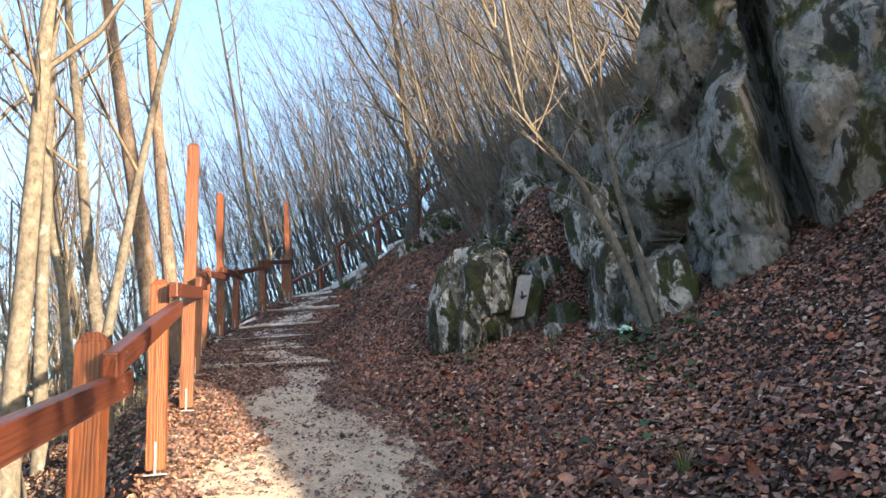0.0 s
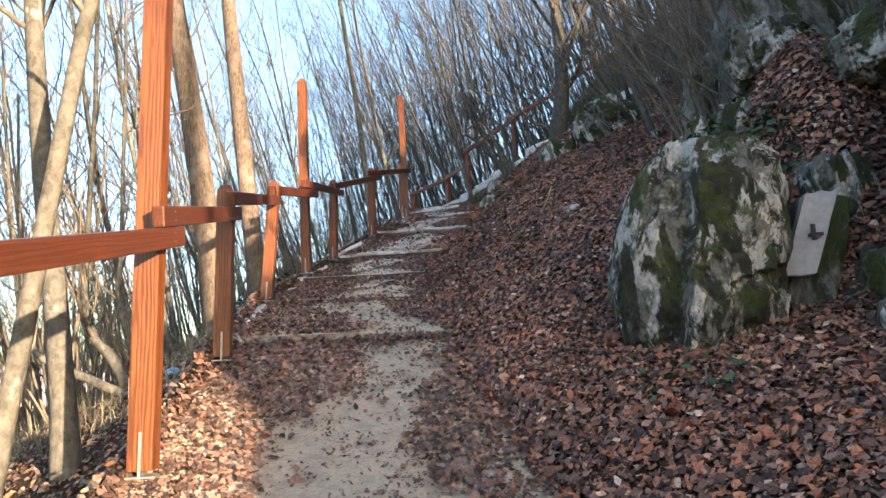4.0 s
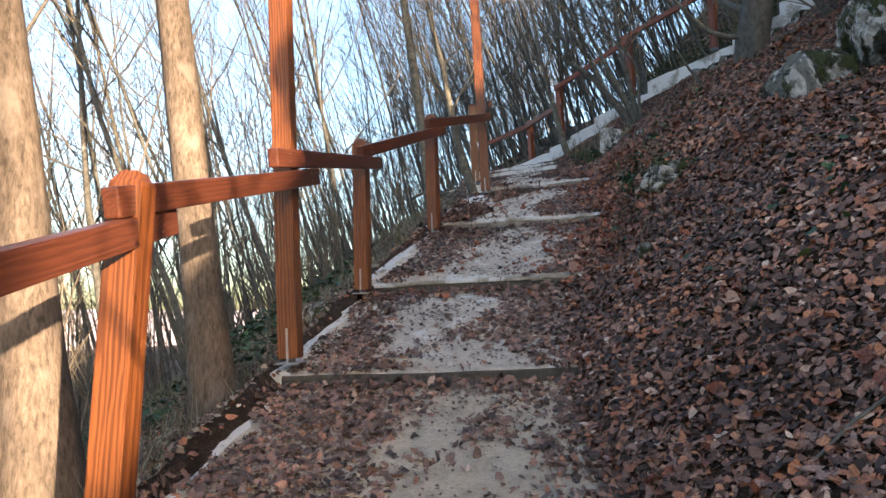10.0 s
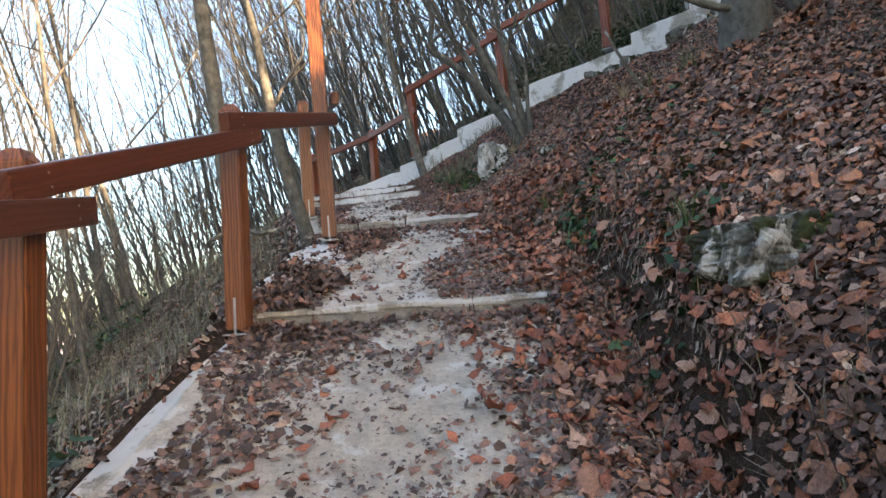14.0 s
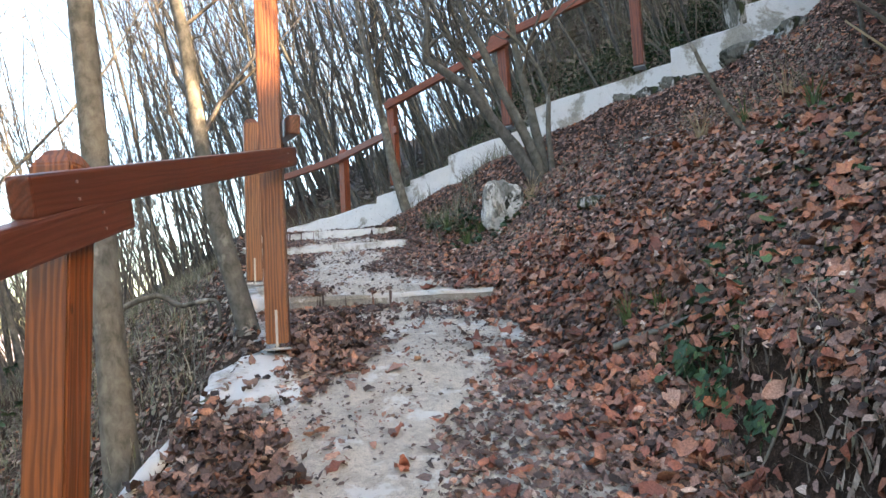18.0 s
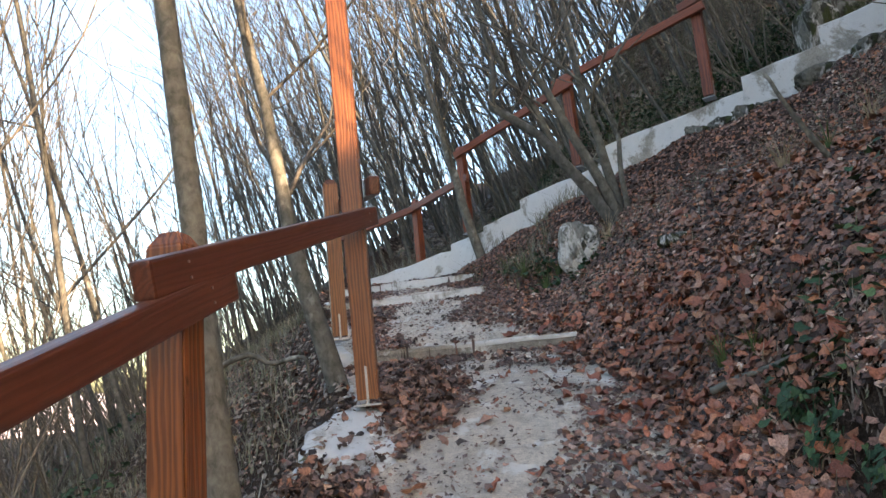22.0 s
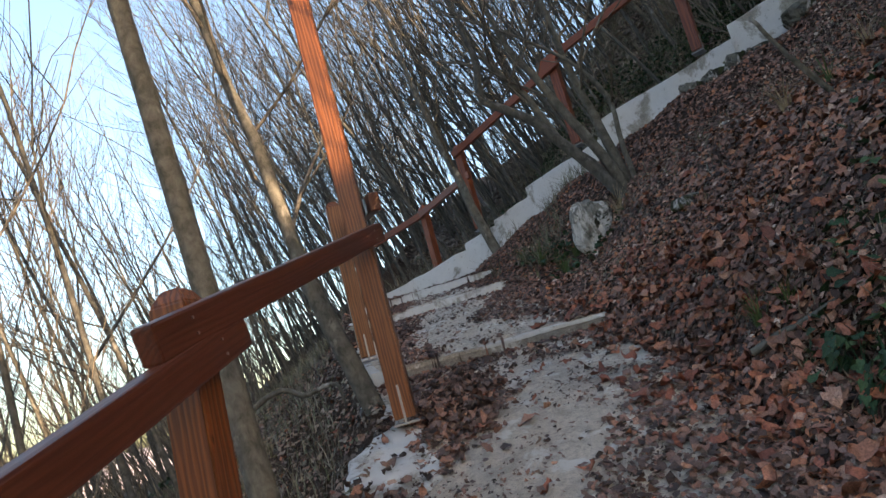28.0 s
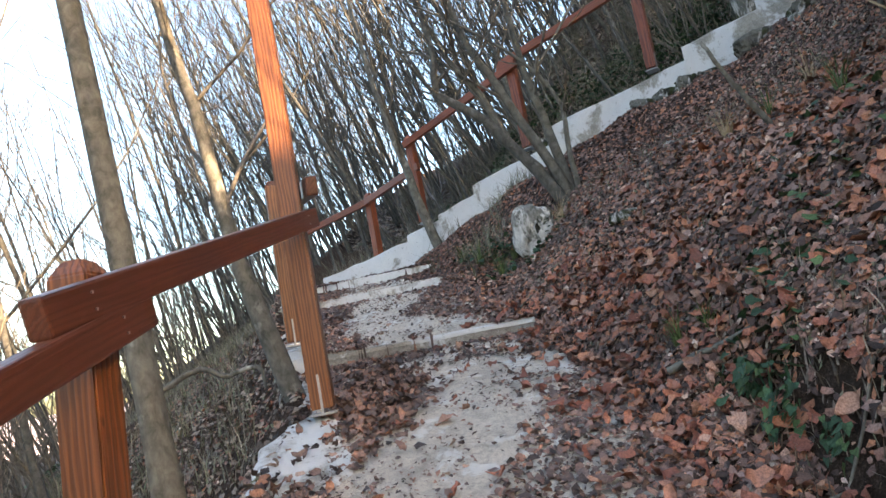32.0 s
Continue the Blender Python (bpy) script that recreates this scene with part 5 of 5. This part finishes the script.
tagged(new("leaf_crumbs", crumb_cloud("leaf_crumbs", 120000, (-3.0, 3.5), (4, 23), right_bank, (0.01, 0.04), LEAF, 19)), "broken leaf bits in the litter of the bank", "leaves", kind="stuff")


tagged(new("leaf_crumbs", crumb_cloud("leaf_crumbs", 60000, (-2.4, 0.8), (15.0, 20.5), right_bank, (0.008, 0.03), PALE_LEAF, 29)), "grey-brown leaf crumbs in the litter of the bank", "leaves", kind="stuff")


tagged(new("leaf_litter", leaf_cloud("leaf_litter", 24000, (-6.5, -1.0), (7.0, 21.5), lambda x, y, r: x < left_x(y) - 0.1, (0.02, 0.06), PALE_LEAF, 35)), "grey-brown fallen leaves on the slope below the fence", "leaves", kind="stuff")


# ---- small growth and litter ----
def ivy_mesh(seed, count, spread, size, x0, y0, lift):
    r = random.Random(seed)
    verts, faces = [], []
    for _ in range(count):
        a, d = r.uniform(0, 6.28), spread * math.sqrt(r.random())
        c = Vector((math.cos(a) * d, math.sin(a) * d, r.uniform(0.01, 0.06)))
        s, yaw = r.uniform(*size), r.uniform(0, 6.28)
        m = pose(c.x + x0, c.y + y0, gz(c.x + x0, c.y + y0) + lift, r.uniform(-45, 45), r.uniform(-45, 45), math.degrees(yaw))
        n0 = len(verts)
        for x, y in ((0, -0.5), (0.35, -0.45), (0.55, -0.1), (0.25, 0.1), (0, 0.6), (-0.25, 0.1), (-0.55, -0.1), (-0.35, -0.45)):
            verts.append(m @ Vector((x * s, y * s, c.z + 0.12 * s * abs(x))))
        faces += [(n0, n0 + 1, n0 + 2, n0 + 3), (n0, n0 + 3, n0 + 4), (n0, n0 + 4, n0 + 5), (n0, n0 + 5, n0 + 6, n0 + 7)]
    return verts, faces


for seed, (x, y, count, spread, lift) in enumerate(((0.78, 10.05, 200, 0.3, 2.68 - gz(0.78, 10.05)), (1.0, 10.42, 220, 0.36, 0.12), (1.7, 11.5, 120, 0.4, 0.1), (1.3, 12.0, 120, 0.4, 0.1), (2.0, 7.4, 60, 0.4, 0.03), (1.6, 6.9, 40, 0.35, 0.02), (-1.5, 15.9, 40, 0.28, 0.02), (-1.2, 16.3, 30, 0.35, 0.02), (-1.35, 17.1, 40, 0.4, 0.02), (-2.25, 20.2, 60, 0.35, 0.02), (0.3, 7.6, 24, 0.3, 0.02), (-0.9, 13.6, 20, 0.5, 0.02), (1.4, 7.4, 30, 0.35, 0.02), (-0.6, 11.3, 14, 0.5, 0.02), (-1.36, 17.36, 26, 0.25, 0.03), (-1.5, 17.25, 22, 0.22, 0.03), (-1.74, 17.15, 50, 0.16, 0.03), (-1.0, 17.75, 18, 0.35, 0.03), (-1.66, 15.55, 40, 0.25, 0.03), (-1.1, 13.0, 24, 0.4, 0.02), (0.35, 8.9, 24, 0.3, 0.02), (1.7, 7.9, 60, 0.3, 0.03), (1.2, 6.3, 20, 0.5, 0.02), (-2.55, 20.9, 70, 0.3, 0.03))):
    v, f = ivy_mesh(300 + seed, count, spread, (0.025, 0.068), x, y, lift)
    tagged(new("ivy", mesh_of("ivy", v, f, GREEN)), "patch of dark green ivy leaves among the litter", "ivy", kind="stuff")


def hanging_ivy(seed, strands, x0, y0, drop):
    """Ivy strands that hang down over the edge of the soil bank, leaf below leaf."""
    r = random.Random(seed)
    verts, faces = [], []
    top = gz(x0 + 0.1, y0)
    for _ in range(strands):
        sx, sy, long = x0 + r.uniform(-0.03, 0.06), y0 + r.uniform(-0.16, 0.16), drop * r.uniform(0.5, 1.0)
        for k in range(int(long / 0.022)):
            z = top - k * 0.022
            s = r.uniform(0.025, 0.048)
            m = pose(sx - 0.02 - 0.12 * k * 0.022 + r.uniform(-0.02, 0.02), sy + r.uniform(-0.03, 0.03), max(z, gz(sx, sy) + 0.02), r.uniform(30, 80), r.uniform(-30, 30), r.uniform(-140, -20))
            n0 = len(verts)
            for x, y in ((0, 0.3), (0.4, 0.45), (0.5, 0.05), (0.3, -0.15), (0, -0.8), (-0.3, -0.15), (-0.5, 0.05), (-0.4, 0.45)):
                verts.append(m @ Vector((x * s, y * s, 0.15 * s * abs(x))))
            faces += [(n0, n0 + 3, n0 + 2, n0 + 1), (n0, n0 + 4, n0 + 3), (n0, n0 + 5, n0 + 4), (n0, n0 + 7, n0 + 6, n0 + 5)]
    return verts, faces


for seed, (x, y, strands, drop) in enumerate(((-1.79, 17.02, 9, 0.26), (-1.83, 17.2, 5, 0.14), (-1.74, 16.7, 4, 0.16))):
    v, f = hanging_ivy(600 + seed, strands, x, y, drop)
    tagged(new("ivy", mesh_of("ivy", v, f, GREEN)), "dark green ivy strands hanging over the soil bank", "ivy", kind="stuff")


def tuft_mesh(seed, blades, height):
    r = random.Random(seed)
    verts, faces = [], []
    for _ in range(blades):
        a, lean, h = r.uniform(0, 6.28), r.uniform(0.2, 1.0), height * r.uniform(0.5, 1.1)
        d, side = Vector((math.cos(a), math.sin(a), 0)), Vector((-math.sin(a), math.cos(a), 0)) * 0.004
        base = d * r.uniform(0, 0.03)
        n0 = len(verts)
        for u in (0, 0.4, 0.75, 1):
            p = base + d * lean * h * u * u + Vector((0, 0, h * (u - 0.35 * lean * u * u)))
            w = side * (1 - 0.85 * u)
            verts += [p - w, p + w]
        faces += [(n0 + 2 * k, n0 + 2 * k + 1, n0 + 2 * k + 3, n0 + 2 * k + 2) for k in range(3)]
    return verts, faces


GRASS = plain("grass_blade", (0.075, 0.115, 0.038), 0.6)
STRAP = plain("strap_leaf", (0.04, 0.10, 0.055), 0.5)
DRY = plain("dry_stalk", (0.34, 0.27, 0.17), 0.8)
for seed, (x, y, blades, height, mat) in enumerate(((-1.5, 15.75, 30, 0.22, GRASS), (-2.45, 20.3, 46, 0.3, GRASS), (-2.3, 20.65, 40, 0.26, GRASS), (-1.9, 20.2, 36, 0.3, DRY), (-0.6, 18.2, 30, 0.3, GRASS), (-0.2, 19.2, 34, 0.34, DRY), (1.3, 5.6, 26, 0.2, GRASS), (1.15, 8.3, 30, 0.16, GRASS), (-2.15, 15.1, 22, 0.16, GRASS), (-4.1, 14.4, 40, 0.35, DRY), (-4.3, 14.6, 40, 0.3, DRY), (0.6, 10.4, 30, 0.18, GRASS), (-1.89, 17.57, 40, 0.2, GRASS), (-1.79, 17.48, 30, 0.16, GRASS), (-2.62, 20.7, 40, 0.3, GRASS), (-2.75, 20.95, 40, 0.26, GRASS), (-0.95, 18.9, 40, 0.35, DRY), (-0.75, 18.7, 30, 0.3, GRASS), (-1.76, 17.1, 22, 0.16, STRAP), (-1.79, 17.03, 20, 0.15, STRAP), (-1.7, 17.05, 14, 0.12, STRAP))):
    v, f = tuft_mesh(400 + seed, blades, height)
    t = tagged(new("grass_tuft", mesh_of("grass_tuft", v, f, mat)), "tuft of thin green grass in the leaf litter" if mat is GRASS else "tuft of dark green strap leaves on the soil bank" if mat is STRAP else "tuft of dry straw-coloured grass", "grass")
    t.matrix_basis = pose(x, y, gz(x, y) - 0.01)

# green undergrowth on the slopes
gr = random.Random(31)
for n in range(84):
    if n < 10:
        y = gr.uniform(14, 24)
        x = float(left_x(y)) - gr.uniform(0.9, 4.0)
    else:
        u, o = gr.uniform(0.3, 8), gr.uniform(0.4, 3.6)
        x, y = WALL_A.x + wall_dir.x * u - wall_dir.y * o, WALL_A.y + wall_dir.y * u + wall_dir.x * o
    v, f = ivy_mesh(500 + n, 150, gr.uniform(0.4, 0.9), (0.025, 0.07), x, y, gr.uniform(0.03, 0.22))
    tagged(new("ivy", mesh_of("ivy", v, f, GREEN)), "patch of dark green ivy covering the slope", "ivy", kind="stuff")



def brush_cloud(name, count, xr, yr, test, height, mat, seed):
    """Thin crossing stalks of low brush."""
    r = np.random.default_rng(seed)
    x, y = r.uniform(*xr, count * 8), r.uniform(*yr, count * 8)
    keep = test(x, y, r)
    x, y = x[keep][:count], y[keep][:count]
    n = len(x)
    z, a, lean, tall = ground_z(x, y) - 0.02, r.uniform(0, 6.283, n), r.uniform(0.1, 1.1, n), r.uniform(*height, n)
    wide = r.uniform(0.0025, 0.006, n)
    dx, dy, rows = np.cos(a), np.sin(a), []
    for u in (0.0, 0.5, 1.0):
        out, w = lean * tall * u * u, wide * (1 - 0.75 * u)
        for s in (-1, 1):
            rows.append(np.stack([x + dx * out - s * dy * w, y + dy * out + s * dx * w, z + tall * (u - 0.3 * lean * u * u)], 1))
    pts = np.stack(rows, 1)
    face = (np.array([(0, 1, 3, 2), (2, 3, 5, 4)])[None] + np.arange(n)[:, None, None] * 6).reshape(-1)
    me = bpy.data.meshes.new(name)
    me.vertices.add(n * 6)
    me.vertices.foreach_set("co", pts.reshape(-1))
    me.loops.add(len(face))
    me.loops.foreach_set("vertex_index", face.astype(np.int32))
    me.polygons.add(n * 2)
    me.polygons.foreach_set("loop_start", np.arange(0, n * 8, 4, dtype=np.int32))
    me.update()
    me.validate()
    me.materials.append(mat)
    return me


ROOT = make_leaf("fine_root", [(0.0, (0.07, 0.055, 0.04)), (0.6, (0.17, 0.13, 0.10)), (1.0, (0.3, 0.25, 0.19))])
BRUSH = make_leaf("brush_stalk", [(0.0, (0.10, 0.09, 0.07)), (0.4, (0.21, 0.195, 0.155)), (0.7, (0.13, 0.15, 0.08)), (1.0, (0.34, 0.31, 0.25))])


def left_brush(x, y, r):
    return (x < left_x(y) - 0.35) & (patches(x * 0.8, y * 0.8) > -0.35)


def clumpy(x, y, r):
    return above_test(x, y, r) & (patches(x * 0.9, y * 0.9) > -0.3)


def foot_of_wall(x, y, r):
    along, off = beyond_wall(x, y)
    return (off < -0.2) & (off > -2.2) & (along > 0.6) & (along < 3.2) & (x > right_x(y) + 0.05) & (patches(x * 1.4, y * 1.4) > 0.1)


tagged(new("undergrowth", brush_cloud("undergrowth", 22000, (-6, 9), (17, 33), clumpy, (0.1, 0.55), BRUSH, 21)), "low tangle of dry olive brush on the upper slope", "undergrowth", kind="stuff")
tagged(new("undergrowth", brush_cloud("undergrowth", 24000, (-9, -3), (9.5, 26), left_brush, (0.06, 0.26), BRUSH, 22)), "low tangle of dry brush on the slope below the fence", "undergrowth", kind="stuff")
tagged(new("undergrowth", brush_cloud("undergrowth", 5000, (-2.3, 0.8), (13.5, 20.5), lambda x, y, r: (x > right_x(y) + 0.1) & (patches(x * 1.7, y * 1.7) > -0.4), (0.02, 0.11), BRUSH, 24)), "dry straw and thin stalks in the litter of the bank", "undergrowth", kind="stuff")
tagged(new("undergrowth", brush_cloud("undergrowth", 1300, (-2.0, -1.4), (14.3, 17.6), lambda x, y, r: (x > right_x(y) + 0.15) & (x < right_x(y) + 0.6), (0.04, 0.17), ROOT, 26)), "fine pale roots and stalks on the bare soil bank", "undergrowth", kind="stuff")
tagged(new("undergrowth", brush_cloud("undergrowth", 2600, (-3.5, 1.5), (18.6, 23), foot_of_wall, (0.06, 0.28), BRUSH, 23)), "thin dry grass on the bank below the wall", "undergrowth", kind="stuff")

r = random.Random(77)
for n in range(46):
    y = r.uniform(4.5, 20)
    x = float(right_x(y)) + r.uniform(-0.2, 2.2) if n % 4 else float(left_x(y)) - r.uniform(0.3, 1.8)
    length, a = r.uniform(0.18, 0.7), r.uniform(0, 6.28)
    line, p = [], Vector((x, y, 0))
    for k in range(6):
        q = p + Vector((math.cos(a), math.sin(a), 0)) * (length * k / 5)
        a += r.gauss(0, 0.12)
        line.append(Vector((q.x, q.y, float(surface_z(q.x, q.y)) + 0.02 + 0.015 * r.random())))
    tv, tf = [], []
    tube(tv, tf, line, [0.007 * (1 - 0.12 * k) * (0.6 + length) for k in range(6)], 5)
    tagged(new("fallen_twig", mesh_of("fallen_twig", tv, tf, TWIG, True)), "broken grey twig lying on the leaf litter", "twig", "fallen twigs")

v = [Vector((0, 0, -0.1)), Vector((-0.02, 0, 0.25)), Vector((-0.06, 0.02, 0.52))]
for x, y, lean in ((0.62, 5.55, 0.0), (-0.55, 12.1, 0.4), (-0.1, 18.1, -0.5)):
    tv, tf = [], []
    tube(tv, tf, [Vector((p.x + x + lean * p.z, p.y + y, p.z * 0.6 + gz(x, y))) for p in v], [0.009, 0.007, 0.005], 6)
    tagged(new("broken_stalk", mesh_of("broken_stalk", tv, tf, DRY, True)), "pale broken stalk standing out of the litter", "stalk")


for name, line, r0, label in (
    ("dead_sapling", ((-0.80, 18.52, 5.36), (-0.84, 18.5, 5.45), (-0.99, 18.45, 5.69), (-1.06, 18.43, 5.8), (-1.17, 18.4, 6.02)), 0.022, "thin dead sapling leaning over the bank"),
    ("fallen_limb", ((-4.95, 19.15, 4.62), (-4.65, 19.2, 4.75), (-4.47, 19.2, 4.67), (-4.3, 19.2, 4.7), (-4.21, 19.2, 4.66), (-4.21, 19.22, 4.4)), 0.022, "bent grey limb lying on the slope below the fence"),
    ("fallen_branch", ((-1.99, 17.46, 4.31), (-1.9, 17.42, 4.35), (-1.8, 17.34, 4.385), (-1.66, 17.24, 4.45)), 0.017, "short pale mossy branch lying on the bank"),
    ("bare_twig", ((-1.3, 16.9, 4.3), (-1.45, 16.85, 4.25), (-1.6, 16.82, 4.12), (-1.72, 16.8, 3.98)), 0.008, "pale dry twig hanging over the soil bank")):
    tv, tf = [], []
    pts, radii = through_points(random.Random(5), line, r0, r0 * 0.5, 14, 0.003)
    tube(tv, tf, pts, radii, 8)
    tagged(new(name, mesh_of(name, tv, tf, BARK, True)), label, "branch")


def wrapper(name, x, y, size, colour, label, seed):
    rr = random.Random(seed)
    bm = bmesh.new()
    bmesh.ops.create_icosphere(bm, subdivisions=3, radius=1)
    for w in bm.verts:
        k = 1 + 0.5 * noise.noise(w.co * 2.2 + Vector((seed, 0, 0))) + 0.2 * noise.noise(w.co * 6)
        w.co = Vector((w.co.x * size[0] * k, w.co.y * size[1] * k, w.co.z * size[2] * k))
    ob = tagged(new(name, from_bm(name, bm, plain(name + "_plastic", colour, 0.35))), label, "litter")
    ob.matrix_basis = pose(x, y, float(surface_z(x, y)) + size[2] * 0.8, 0, 0, rr.uniform(0, 360))


wrapper("crumpled_wrapper", 1.83, 8.38, (0.07, 0.06, 0.05), (0.45, 0.72, 0.62), "crumpled pale green and white plastic wrapper", 1)
wrapper("paper_scrap", -0.76, 10.2, (0.03, 0.025, 0.012), (0.78, 0.78, 0.85), "small crumpled white paper scrap", 2)
wrapper("paper_scrap", -1.0, 19.9, (0.09, 0.04, 0.015), (0.78, 0.77, 0.76), "flat torn white paper scrap on the bank", 3)
wrapper("blue_scrap", -3.3, 10.3, (0.06, 0.05, 0.03), (0.25, 0.45, 0.7), "scrap of blue plastic beyond the path edge", 4)
